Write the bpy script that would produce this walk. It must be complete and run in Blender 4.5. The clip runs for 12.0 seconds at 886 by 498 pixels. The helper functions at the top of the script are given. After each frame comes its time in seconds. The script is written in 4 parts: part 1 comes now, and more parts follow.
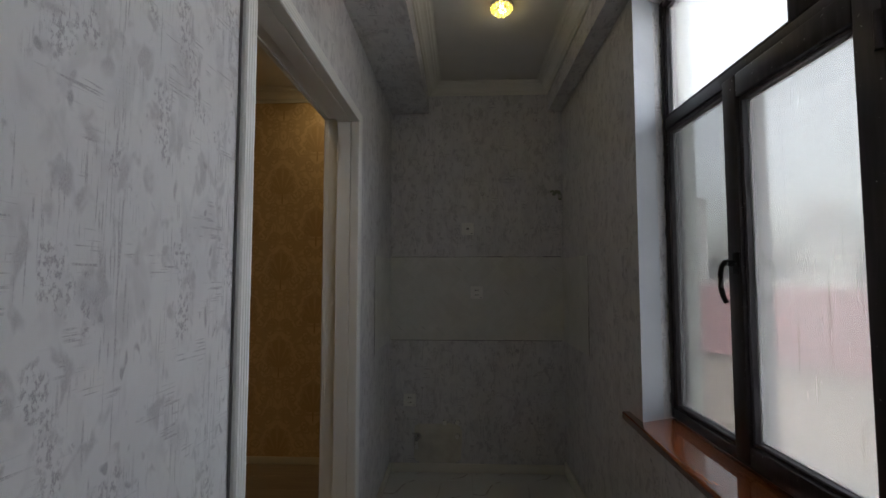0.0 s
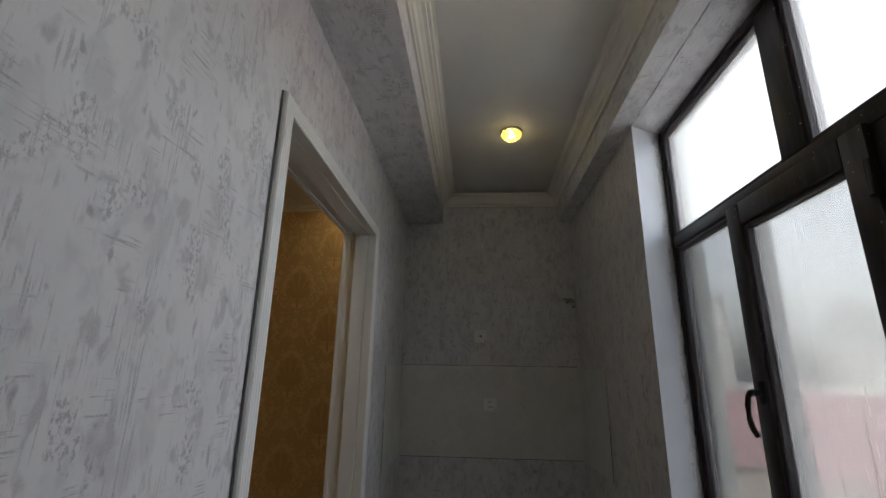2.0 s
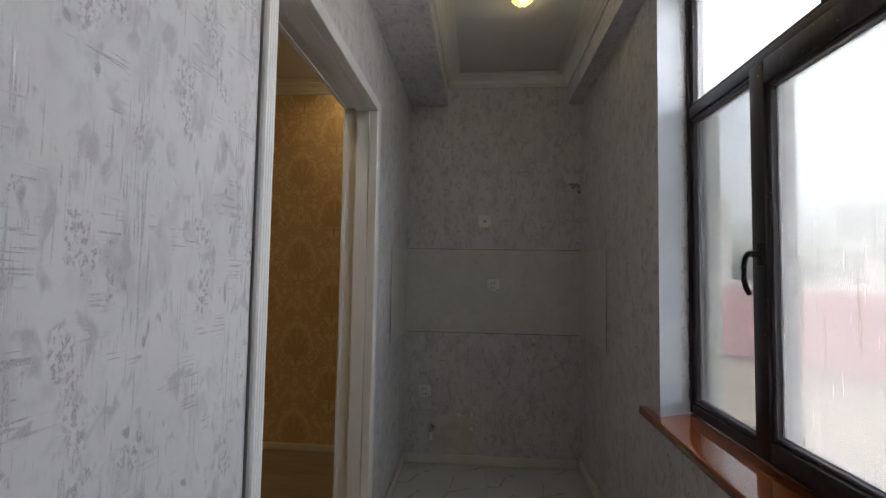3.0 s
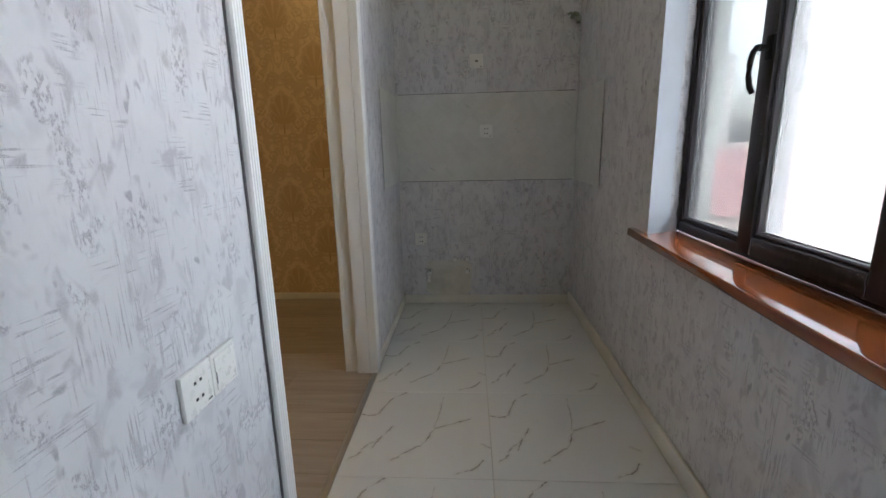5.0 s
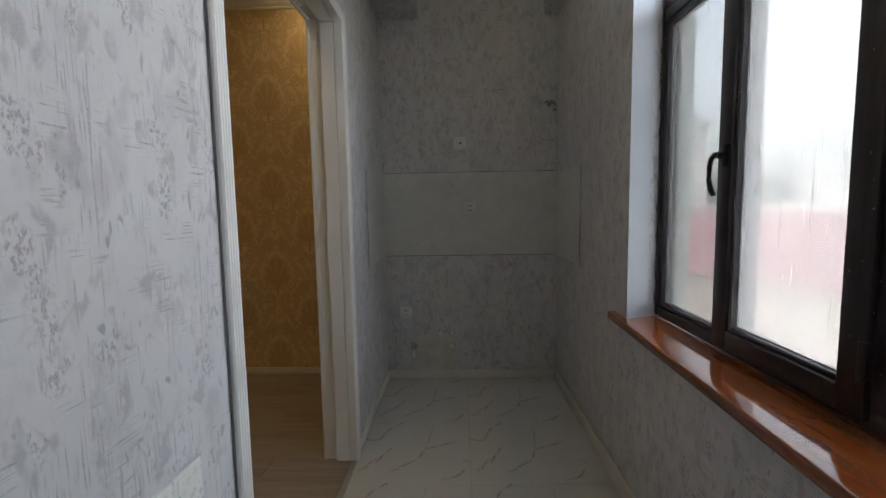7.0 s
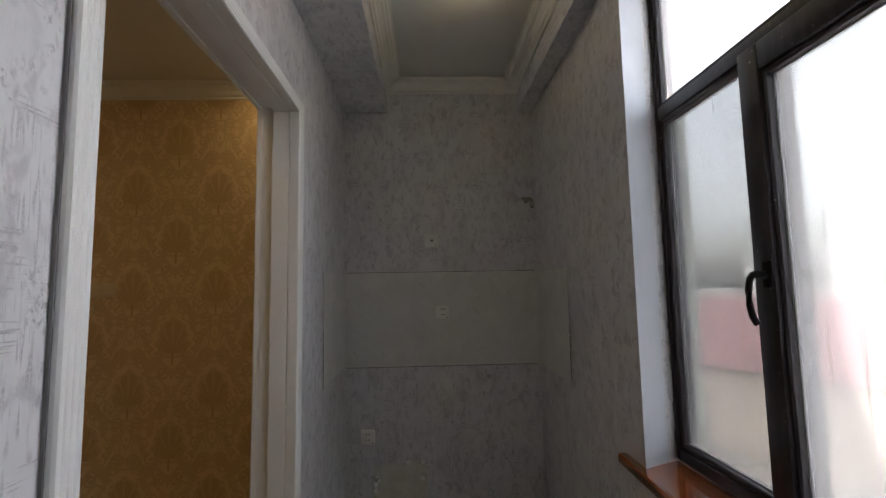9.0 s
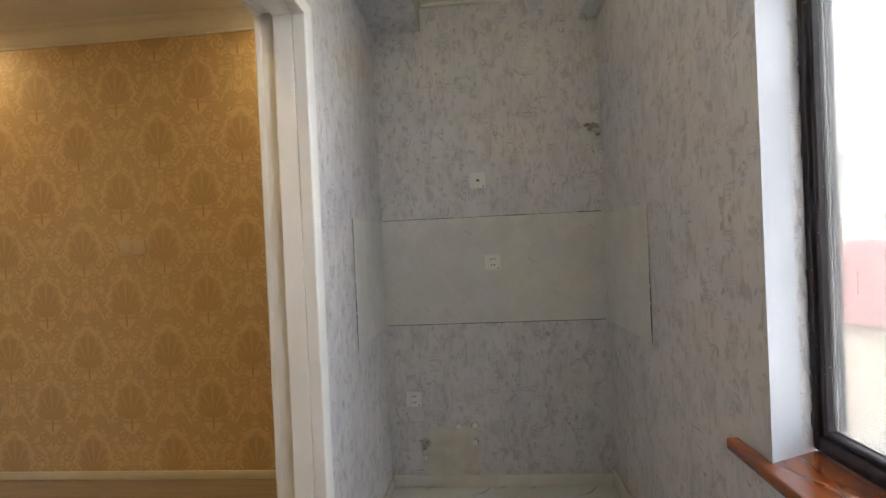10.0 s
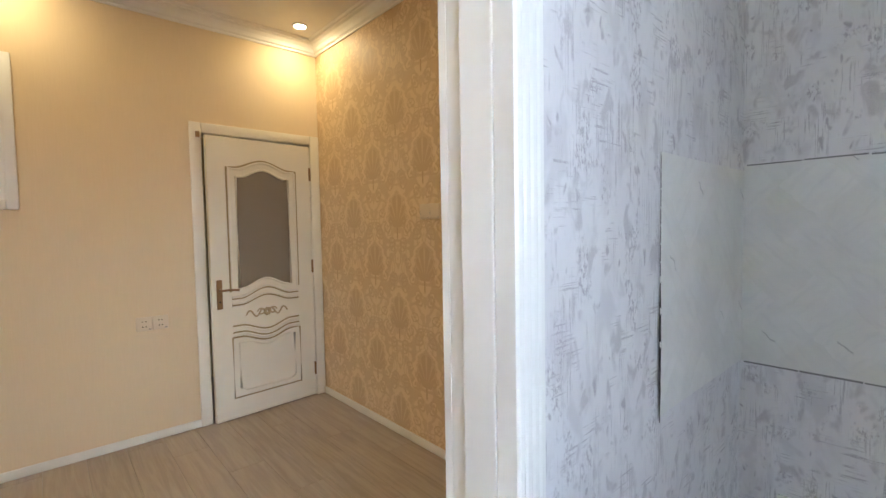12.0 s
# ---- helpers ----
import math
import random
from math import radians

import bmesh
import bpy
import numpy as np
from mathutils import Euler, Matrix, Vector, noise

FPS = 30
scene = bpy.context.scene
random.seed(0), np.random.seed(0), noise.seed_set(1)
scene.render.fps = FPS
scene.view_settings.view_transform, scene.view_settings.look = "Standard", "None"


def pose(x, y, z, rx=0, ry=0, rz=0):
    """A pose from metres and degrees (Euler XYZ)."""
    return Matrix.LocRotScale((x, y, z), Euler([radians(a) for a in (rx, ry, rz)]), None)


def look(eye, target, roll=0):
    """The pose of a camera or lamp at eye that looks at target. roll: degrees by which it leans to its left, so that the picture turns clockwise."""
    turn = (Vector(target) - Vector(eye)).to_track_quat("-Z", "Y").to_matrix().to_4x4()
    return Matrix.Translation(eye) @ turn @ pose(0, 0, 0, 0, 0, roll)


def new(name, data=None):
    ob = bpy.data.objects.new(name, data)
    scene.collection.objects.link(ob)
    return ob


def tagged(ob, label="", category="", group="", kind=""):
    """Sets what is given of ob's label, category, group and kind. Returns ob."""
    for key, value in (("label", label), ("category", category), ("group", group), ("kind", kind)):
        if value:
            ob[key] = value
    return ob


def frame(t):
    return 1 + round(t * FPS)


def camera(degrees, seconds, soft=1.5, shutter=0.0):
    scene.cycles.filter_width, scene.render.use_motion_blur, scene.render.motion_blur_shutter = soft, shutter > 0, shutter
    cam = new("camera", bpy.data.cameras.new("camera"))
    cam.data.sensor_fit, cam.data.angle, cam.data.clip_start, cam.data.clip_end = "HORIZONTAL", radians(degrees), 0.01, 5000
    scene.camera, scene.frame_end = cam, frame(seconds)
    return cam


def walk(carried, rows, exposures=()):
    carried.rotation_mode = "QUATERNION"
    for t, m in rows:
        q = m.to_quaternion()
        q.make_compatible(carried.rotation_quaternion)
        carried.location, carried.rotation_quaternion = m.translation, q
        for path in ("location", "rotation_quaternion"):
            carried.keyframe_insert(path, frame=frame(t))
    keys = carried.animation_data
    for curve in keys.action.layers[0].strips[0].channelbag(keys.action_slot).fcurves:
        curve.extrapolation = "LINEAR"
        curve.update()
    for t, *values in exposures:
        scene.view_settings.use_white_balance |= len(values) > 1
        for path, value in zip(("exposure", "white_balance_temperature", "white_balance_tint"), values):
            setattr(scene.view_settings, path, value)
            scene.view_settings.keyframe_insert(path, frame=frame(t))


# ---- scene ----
cam = camera(89.5, 12.0)
PATH = [
    (0, (0.504, -3.167, 1.349), (0.422, -1.172, 1.47), 0.0),
    (0.5, (0.506, -3.198, 1.443), (0.43, -1.286, 2.025), 0.2),
    (1, (0.51, -3.228, 1.489), (0.415, -1.41, 2.318), 0.6),
    (1.5, (0.511, -3.223, 1.48), (0.382, -1.394, 2.278), 1.3),
    (2, (0.506, -3.192, 1.427), (0.366, -1.271, 1.964), 1.0),
    (2.5, (0.497, -3.176, 1.381), (0.344, -1.21, 1.718), 1.0),
    (3, (0.507, -3.164, 1.318), (0.348, -1.173, 1.423), 1.0),
    (3.2, (0.509, -3.161, 1.287), (0.351, -1.168, 1.243), 0.7),
    (4.8, (0.501, -3.164, 1.158), (0.376, -1.202, 0.789), -1.2),
    (5, (0.5, -3.168, 1.138), (0.376, -1.222, 0.691), -1.3),
    (5.5, (0.499, -3.178, 1.106), (0.373, -1.269, 0.523), -1.6),
    (6, (0.504, -3.194, 1.069), (0.387, -1.335, 0.341), -2.1),
    (6.5, (0.505, -3.189, 1.112), (0.41, -1.304, 0.451), -1.9),
    (7, (0.531, -3.17, 1.25), (0.459, -1.18, 1.059), -1.0),
    (7.2, (0.549, -3.162, 1.301), (0.495, -1.163, 1.341), -0.7),
    (8.8, (0.511, -2.913, 1.386), (0.577, -0.931, 1.643), -1.1),
    (9, (0.511, -2.829, 1.364), (0.588, -0.84, 1.55), -1.1),
    (9.5, (0.475, -2.668, 1.317), (0.578, -0.671, 1.353), -1.7),
    (10, (0.528, -2.468, 1.336), (0.377, -0.474, 1.32), -2.6),
    (10.5, (0.564, -2.257, 1.31), (0.197, -0.292, 1.249), -3.3),
    (10.8, (0.536, -2.074, 1.303), (0.104, -0.123, 1.22), -2.8),
    (11, (0.511, -1.979, 1.305), (0.077, -0.029, 1.21), -2.7),
    (11.5, (0.455, -1.764, 1.31), (-0.338, 0.068, 1.197), -3.0),
    (11.7, (0.434, -1.65, 1.329), (-0.704, -0.01, 1.211), -2.9),
    (12, (0.4, -1.557, 1.321), (-1.09, -0.227, 1.22), -1.0),
]
EXPOSURES = [
    (0, 2.77, 6950, 9),
    (0.5, 2.32, 6950, 9),
    (1.0, 2.22, 6950, 9),
    (1.5, 2.52, 6950, 9),
    (2.0, 2.87, 6950, 9),
    (2.5, 3.17, 7000, 10),
    (3.2, 3.57, 7000, 10),
    (4.8, 4.25, 6650, 8),
    (5.5, 4.4, 6550, 8),
    (6.5, 4.5, 6550, 8),
    (7.0, 3.59, 6850, 8),
    (7.2, 3.17, 6950, 8),
    (8.8, 3.32, 7050, 12),
    (9.5, 3.92, 7050, 12),
    (10.0, 4.88, 7200, 10),
    (10.5, 5.43, 5900, 9),
    (11.0, 5.65, 5700, 8),
    (11.5, 5.63, 5700, 8),
    (12, 5.48, 6000, 8),
]
walk(cam, [(t, look(eye, target, roll)) for t, eye, target, roll in PATH], EXPOSURES)

# ---- world and sun: overcast daylight ----
world = bpy.data.worlds.new("overcast_sky")
scene.world = world
world.use_nodes = True
wt = world.node_tree
sky = wt.nodes.new("ShaderNodeTexSky")
sky.sky_type, sky.sun_disc = "NISHITA", False
sky.sun_elevation, sky.sun_rotation = radians(48), radians(250)
sky.air_density, sky.dust_density = 1.0, 4.0
cloud = wt.nodes.new("ShaderNodeHueSaturation")
cloud.inputs["Saturation"].default_value = 0.36
wt.links.new(sky.outputs[0], cloud.inputs["Color"])
# an overcast dome is brightest overhead
updir = wt.nodes.new("ShaderNodeTexCoord")
height = wt.nodes.new("ShaderNodeSeparateXYZ")
wt.links.new(updir.outputs["Generated"], height.inputs[0])
dome = wt.nodes.new("ShaderNodeMapRange")
wt.links.new(height.outputs[2], dome.inputs[0])
dome.inputs[2].default_value, dome.inputs[3].default_value, dome.inputs[4].default_value = 0.6, 1.0, 2.6
gain = wt.nodes.new("ShaderNodeVectorMath")
gain.operation = "SCALE"
wt.links.new(cloud.outputs[0], gain.inputs[0])
wt.links.new(dome.outputs[0], gain.inputs["Scale"])
wt.links.new(gain.outputs[0], wt.nodes["Background"].inputs["Color"])
wt.nodes["Background"].inputs["Strength"].default_value = 0.15

sun_data = bpy.data.lights.new("sun", "SUN")
sun_data.energy, sun_data.angle, sun_data.color = 0.7, radians(20), (1.0, 0.97, 0.93)
sun = new("sun", sun_data)
sun.matrix_world = look((-31, -11, 37), (0, 0, 0))

LAMP_SMALL = 0.034     # crystal spotlights on the balcony
LAMP_ROOM = 0.12     # downlights of the room, two of them added as fill

# ---- plan, in metres ----
W = 1.22             # inner face of the window wall (the door wall is x = 0)
SOUTH = -4.6         # wall behind
SOFFIT, CEIL = 2.525, 2.73
BEAM_L, BEAM_R = 0.27, 1.125
WALL_T = 0.14        # thickness of the door wall
DOOR_N, DOOR_F, DOOR_H = -2.150, -1.083, 2.09
WIN_X, WIN_F, WIN_N, WIN_B, WIN_H = 1.361, -1.262, -2.86, 0.775, 2.523
REV_F, OPEN_F = -1.334, -1.215     # outer end of the splayed reveal, edge of the opening in the masonry
ROOM_W, ROOM_N, ROOM_S, ROOM_H = -2.905, 0.09, -3.2, 2.75


# ---- shader helpers ----
class V:
    """A shader value that can be computed with."""

    def __init__(self, tree, socket):
        self.tree, self.socket = tree, socket

    def op(self, kind, *others, clamp=False):
        n = self.tree.nodes.new("ShaderNodeMath")
        n.operation, n.use_clamp = kind, clamp
        for slot, v in zip(n.inputs, (self, *others)):
            if isinstance(v, V):
                self.tree.links.new(v.socket, slot)
            else:
                slot.default_value = v
        return V(self.tree, n.outputs[0])

    def __add__(self, o): return self.op("ADD", o)
    def __radd__(self, o): return self.op("ADD", o)
    def __sub__(self, o): return self.op("SUBTRACT", o)
    def __rsub__(self, o): return (self * -1.0) + o
    def __mul__(self, o): return self.op("MULTIPLY", o)
    def __rmul__(self, o): return self.op("MULTIPLY", o)
    def __truediv__(self, o): return self.op("DIVIDE", o)
    def abs(self): return self.op("ABSOLUTE")
    def max(self, o): return self.op("MAXIMUM", o)
    def min(self, o): return self.op("MINIMUM", o)
    def mod(self, o): return self.op("FLOORED_MODULO", o)

    def step(self, low, high):
        """0 below low, 1 above high, smooth between."""
        n = self.tree.nodes.new("ShaderNodeMapRange")
        n.interpolation_type = "SMOOTHSTEP"
        self.tree.links.new(self.socket, n.inputs[0])
        n.inputs[1].default_value, n.inputs[2].default_value = low, high
        return V(self.tree, n.outputs[0])


class Mat:
    """A principled material with its node tree at hand."""

    def __init__(self, name, color=(0.8, 0.8, 0.8), rough=0.6, metal=0.0, spec=0.5):
        self.mat = bpy.data.materials.new(name)
        self.mat.use_nodes = True
        self.tree = self.mat.node_tree
        self.bsdf = self.tree.nodes["Principled BSDF"]
        self.set("Base Color", (*color, 1)), self.set("Roughness", rough), self.set("Metallic", metal)
        self.set("Specular IOR Level", spec)
        self.coord = self.tree.nodes.new("ShaderNodeTexCoord")

    def set(self, name, v):
        if isinstance(v, V):
            self.tree.links.new(v.socket, self.bsdf.inputs[name])
        elif isinstance(v, bpy.types.NodeSocket):
            self.tree.links.new(v, self.bsdf.inputs[name])
        else:
            self.bsdf.inputs[name].default_value = v

    def xyz(self, of="Object"):
        n = self.tree.nodes.new("ShaderNodeSeparateXYZ")
        self.tree.links.new(self.coord.outputs[of], n.inputs[0])
        return [V(self.tree, o) for o in n.outputs]

    def vec(self, x, y, z):
        n = self.tree.nodes.new("ShaderNodeCombineXYZ")
        for slot, v in zip(n.inputs, (x, y, z)):
            if isinstance(v, V):
                self.tree.links.new(v.socket, slot)
            else:
                slot.default_value = v
        return n.outputs[0]

    def noise(self, vector, scale=1.0, detail=3.0, rough=0.55, distort=0.0):
        n = self.tree.nodes.new("ShaderNodeTexNoise")
        if vector is not None:
            self.tree.links.new(vector, n.inputs["Vector"])
        else:
            self.tree.links.new(self.coord.outputs["Object"], n.inputs["Vector"])
        n.inputs["Scale"].default_value, n.inputs["Detail"].default_value = scale, detail
        n.inputs["Roughness"].default_value, n.inputs["Distortion"].default_value = rough, distort
        return V(self.tree, n.outputs[0])

    def random2(self, u, v):
        """One random value for each pair of whole numbers."""
        n = self.tree.nodes.new("ShaderNodeTexWhiteNoise")
        n.noise_dimensions = "3D"
        self.tree.links.new(self.vec(u, v, 0.5), n.inputs["Vector"])
        return V(self.tree, n.outputs["Value"])

    def rand(self):
        n = self.tree.nodes.new("ShaderNodeObjectInfo")
        return V(self.tree, n.outputs["Random"])

    def mix(self, f, a, b):
        n = self.tree.nodes.new("ShaderNodeMix")
        n.data_type = "RGBA"
        if isinstance(f, V):
            self.tree.links.new(f.socket, n.inputs[0])
        else:
            n.inputs[0].default_value = f
        for slot, v in ((n.inputs[6], a), (n.inputs[7], b)):
            if isinstance(v, tuple):
                slot.default_value = (*v, 1)
            else:
                self.tree.links.new(v, slot)
        return n.outputs[2]

    def bump(self, height, strength=0.3, distance=0.002):
        n = self.tree.nodes.new("ShaderNodeBump")
        n.inputs["Strength"].default_value, n.inputs["Distance"].default_value = strength, distance
        self.tree.links.new(height.socket, n.inputs["Height"])
        self.set("Normal", n.outputs[0])


# ---- materials ----
def make_silver_wallpaper(overhead=False):
    """Lilac-white paper with clusters of grey brushed scratches, some of them metallic."""
    m = Mat("silver_wallpaper_overhead" if overhead else "silver_wallpaper", rough=0.55)
    x, y, z = m.xyz()
    h = x + y
    if overhead:
        h, z = x + z, y

    def field(k, sx, sz, detail=2.0, distort=0.0):
        return m.noise(m.vec(h * sx, k, z * sz), 1.0, detail, 0.6, distort)

    grit = field(31.0, 420.0, 240.0, 2.0).step(0.36, 0.58)
    worn = field(1.0, 10.0, 6.5, 3.0).step(0.48, 0.60)
    lines = field(3.0, 180.0, 9.0, 2.0).step(0.53, 0.60) * worn
    long_ = field(7.0, 220.0, 5.0, 1.0).step(0.61, 0.67) * field(9.0, 8.0, 5.0).step(0.52, 0.62)
    hatch = field(11.0, 9.0, 210.0, 2.0).step(0.54, 0.61) * field(4.0, 9.0, 12.0, 2.0).step(0.53, 0.62)
    dense = field(5.0, 130.0, 75.0, 3.0).step(0.46, 0.58) * field(6.0, 12.0, 8.0, 3.0).step(0.54, 0.63)
    dabs = field(8.0, 24.0, 14.0, 2.0, 0.5).step(0.54, 0.68)
    blocks = field(41.0, 14.0, 8.0, 3.0, 0.5).step(0.50, 0.66)
    blot = field(15.0, 36.0, 20.0, 1.0, 0.5).step(0.66, 0.76)
    silver = field(17.0, 240.0, 60.0, 2.0).step(0.56, 0.64) * field(19.0, 6.0, 5.0).step(0.55, 0.63)
    mark = (lines * 0.54).max(hatch * 0.60).max(long_ * 0.48).max(dense * 0.66) * (grit * 0.6 + 0.4)
    mark = mark.max(blot * (grit * 0.2 + 0.44)).max(dabs * (grit * 0.12 + 0.30)).max(blocks * 0.20)
    cloudy = field(21.0, 5.0, 3.0, 4.0)
    base = m.mix(cloudy.step(0.3, 0.7), (0.600, 0.598, 0.622), (0.672, 0.672, 0.690))
    m.set("Base Color", m.mix(mark, base, (0.200, 0.188, 0.232)))
    m.set("Metallic", silver * 0.5)
    m.set("Roughness", 0.58 - silver * 0.30)
    m.bump(field(25.0, 120.0, 25.0, 3.0) * 0.4 + mark + silver, 0.25, 0.002)
    return m.mat


def make_damask():
    """Gold paper with a darker half-drop leaf ornament, 0.52 m repeat."""
    m = Mat("gold_damask_wallpaper", rough=0.55)
    x, y, z = m.xyz()

    def cell(dx, dz):
        u = ((x + dx).mod(0.519) - 0.2595).abs()
        v = (z + dz).mod(0.637) - 0.3185
        return u, v

    def leaf(u, v):
        t = (v / 0.115).max(-1.0).min(1.0)
        body = (1.0 - t).op("POWER", 0.75) * (t + 1.0).op("POWER", 0.42) * 0.094
        edge = body - u + (v * 105.0 + 0.6).op("SINE") * 0.0085
        inside = (v + 0.113).step(0.0, 0.006) * (0.113 - v).step(0.0, 0.006)
        stem = (0.006 - u).step(-0.002, 0.003) * (v * -1.0).step(0.10, 0.115) * (v + 0.19).step(0.0, 0.02)
        fan = u.op("ARCTAN2", v + 0.105)
        vein = (fan * 17.0).op("COSINE").step(0.35, 0.95) * (v + 0.075).step(0.0, 0.03) * 0.55
        inner = (edge - 0.016).abs().step(0.003, 0.007)
        fill = (edge.step(0.0, 0.008) * inside) * (1.0 - vein) * (inner * 0.5 + 0.5)
        ring = (edge + 0.036).step(0.0, 0.006) * (1.0 - (edge + 0.012).step(-0.004, 0.002)) * (v + 0.10).step(0.0, 0.03) * (0.16 - v).step(0.0, 0.03)
        du, dv = u - 0.066, v + 0.070
        lobe = (0.030 - (du * du + dv * dv).op("SQRT")).step(0.0, 0.006) * 0.85
        eye = (0.011 - (du * du + dv * dv).op("SQRT")).step(0.0, 0.005)
        return (fill * 0.72).max((lobe - eye) * 0.8).max(stem), ring

    u1, v1 = cell(0.0535, 0.1625)
    u2, v2 = cell(0.3125, 0.4795)
    f1, h1 = leaf(u1, v1)
    f2, h2 = leaf(u2, v2)

    def scrolls(u, v, k):
        """Curls, dots and leaflets on both sides of a leaf."""
        wu = u + (m.noise(m.vec(u, k, v), 22.0, 1.0) - 0.5) * 0.05
        wv = v + (m.noise(m.vec(u, k + 3.0, v), 22.0, 1.0) - 0.5) * 0.05
        best = None
        for cu, cv, r in ((0.105, -0.105, 0.034), (0.160, -0.015, 0.030), (0.062, -0.205, 0.030), (0.070, 0.165, 0.034), (0.205, 0.085, 0.026), (0.045, 0.215, 0.028), (0.200, -0.130, 0.026)):
            du, dv = wu - cu, wv - cv
            d = (du * du + dv * dv).op("SQRT")
            curl = ((d - r).abs() / 0.0065).min(d / 0.011)
            best = curl if best is None else best.min(curl)
        return 1.0 - best.step(0.55, 1.25)

    curls = scrolls(u1, v1, 1.0).max(scrolls(u2, v2, 11.0))

    def filigree(u, v, k, scale, turns):
        """Mirrored level lines that read as scrollwork."""
        n = m.noise(m.vec(u, k, v), scale, 0.5, 0.5, 0.9) * turns
        return 1.0 - (n.mod(1.0) - 0.5).abs().step(0.10, 0.20)

    fleck = filigree(u1, v1, 8.0, 6.5, 5.0).max(filigree(u2, v2, 15.0, 9.0, 4.0) * 0.8)
    halo = h1.max(h2)
    near = 1.0 - halo
    pattern = (f1.max(f2) * 1.05).max((curls * 0.62).max(fleck * 0.50) * (1.0 - halo * 0.70))
    grain = m.noise(m.vec(x * 200.0, 0.0, z * 60.0), 1.0, 2.0)
    fade = m.noise(None, 1.6, 2.0)
    base = m.mix(fade, (0.67, 0.515, 0.315), (0.73, 0.565, 0.35))
    tone = m.mix(pattern * 0.66 + grain * 0.08, base, (0.38, 0.225, 0.10))
    m.set("Base Color", m.mix(halo * 0.35, tone, (0.74, 0.57, 0.35)))
    m.set("Roughness", 0.62 - pattern * 0.15)
    m.bump(pattern * 0.6 + grain * 0.3, 0.25, 0.002)
    return m.mat


def make_cream_paper():
    m = Mat("cream_wallpaper", rough=0.7)
    x, y, z = m.xyz()
    rib = m.noise(m.vec(x * 160.0, y * 160.0, z * 9.0), 1.0, 3.0)
    cloud_ = m.noise(None, 1.3, 3.0)
    m.set("Base Color", m.mix(rib * 0.6 + cloud_ * 0.4, (0.63, 0.50, 0.32), (0.71, 0.575, 0.38)))
    m.bump(rib, 0.2, 0.002)
    return m.mat


def make_panel():
    """Grey-green marbled backsplash sheet with faint lozenges."""
    m = Mat("marbled_panel", rough=0.45)
    x, y, z = m.xyz()
    h = x + y
    wob = (m.noise(m.vec(h, 8.0, z), 26.0, 3.0) - 0.5) * 0.030
    p, q = (h + z) * 0.7071 + wob, (h - z) * 0.7071 - wob
    size = 0.118
    cell = m.random2((p / size).op("FLOOR"), (q / size).op("FLOOR"))
    run = m.noise(m.vec(p * 10.0, 2.0, q * 60.0), 1.0, 3.0) * cell.step(0.48, 0.52) + m.noise(m.vec(p * 60.0, 4.0, q * 10.0), 1.0, 3.0) * (1.0 - cell.step(0.48, 0.52))
    cloud_ = m.noise(m.vec(h, 0.0, z), 7.0, 4.0, 0.6, 0.5)
    stroke = (((p / size).mod(1.0) - 0.30).abs() * size).step(0.0012, 0.0024)
    stroke = (1.0 - stroke) * (1.0 - (((q / size).mod(1.0) - 0.5).abs()).step(0.16, 0.22)) * m.random2((p / size).op("FLOOR") + 40.0, (q / size).op("FLOOR")).step(0.84, 0.86)
    base = m.mix(cloud_.step(0.3, 0.7), (0.585, 0.590, 0.570), (0.650, 0.655, 0.640))
    base = m.mix(cell * 0.45, base, (0.73, 0.735, 0.725))
    base = m.mix(run.step(0.45, 0.75) * 0.30, base, (0.50, 0.51, 0.51))
    m.set("Base Color", m.mix(stroke * 0.55, base, (0.24, 0.25, 0.26)))
    m.bump(cloud_ + run * 0.4, 0.12, 0.002)
    return m.mat


def make_plaster():
    m = Mat("bare_plaster", rough=0.85)
    n1, n2 = m.noise(None, 9.0, 4.0), m.noise(None, 90.0, 2.0)
    m.set("Base Color", m.mix(n1.step(0.3, 0.7), (0.54, 0.525, 0.470), (0.66, 0.645, 0.590)))
    m.bump(n1 + n2 * 0.3, 0.5, 0.003)
    return m.mat


def make_paint(name, color, rough=0.55, dirt=0.06, bump=0.08):
    m = Mat(name, color, rough)
    n1, n2 = m.noise(None, 2.3, 4.0), m.noise(None, 60.0, 3.0)
    dark = tuple(c * (1 - dirt * 2) for c in color)
    m.set("Base Color", m.mix(n1.step(0.25, 0.75), dark, color))
    m.set("Roughness", n2 * 0.15 + (rough - 0.07))
    m.bump(n2 + n1, bump, 0.002)
    return m.mat


# vein print of one floor tile, as broken lines (across, along) with a width
TILE_SIZE = 0.565
VEINS = [
    (0.0032, [(0.180, 0.556), (0.127, 0.511), (0.099, 0.443), (0.086, 0.384), (0.047, 0.368), (0.002, 0.383)]),
    (0.0030, [(0.161, 0.295), (0.126, 0.222), (0.072, 0.162), (0.056, 0.112), (0.026, 0.090)]),
    (0.0022, [(0.126, 0.222), (0.100, 0.156)]),
    (0.0032, [(0.484, 0.352), (0.382, 0.307), (0.334, 0.281), (0.315, 0.218), (0.289, 0.176), (0.251, 0.145), (0.189, 0.089)]),
    (0.0013, [(0.360, 0.519), (0.351, 0.387), (0.336, 0.298)]),
    (0.0030, [(0.533, 0.097), (0.495, 0.047), (0.436, 0.023)]),
    (0.0024, [(0.530, 0.190), (0.563, 0.165)]),
]


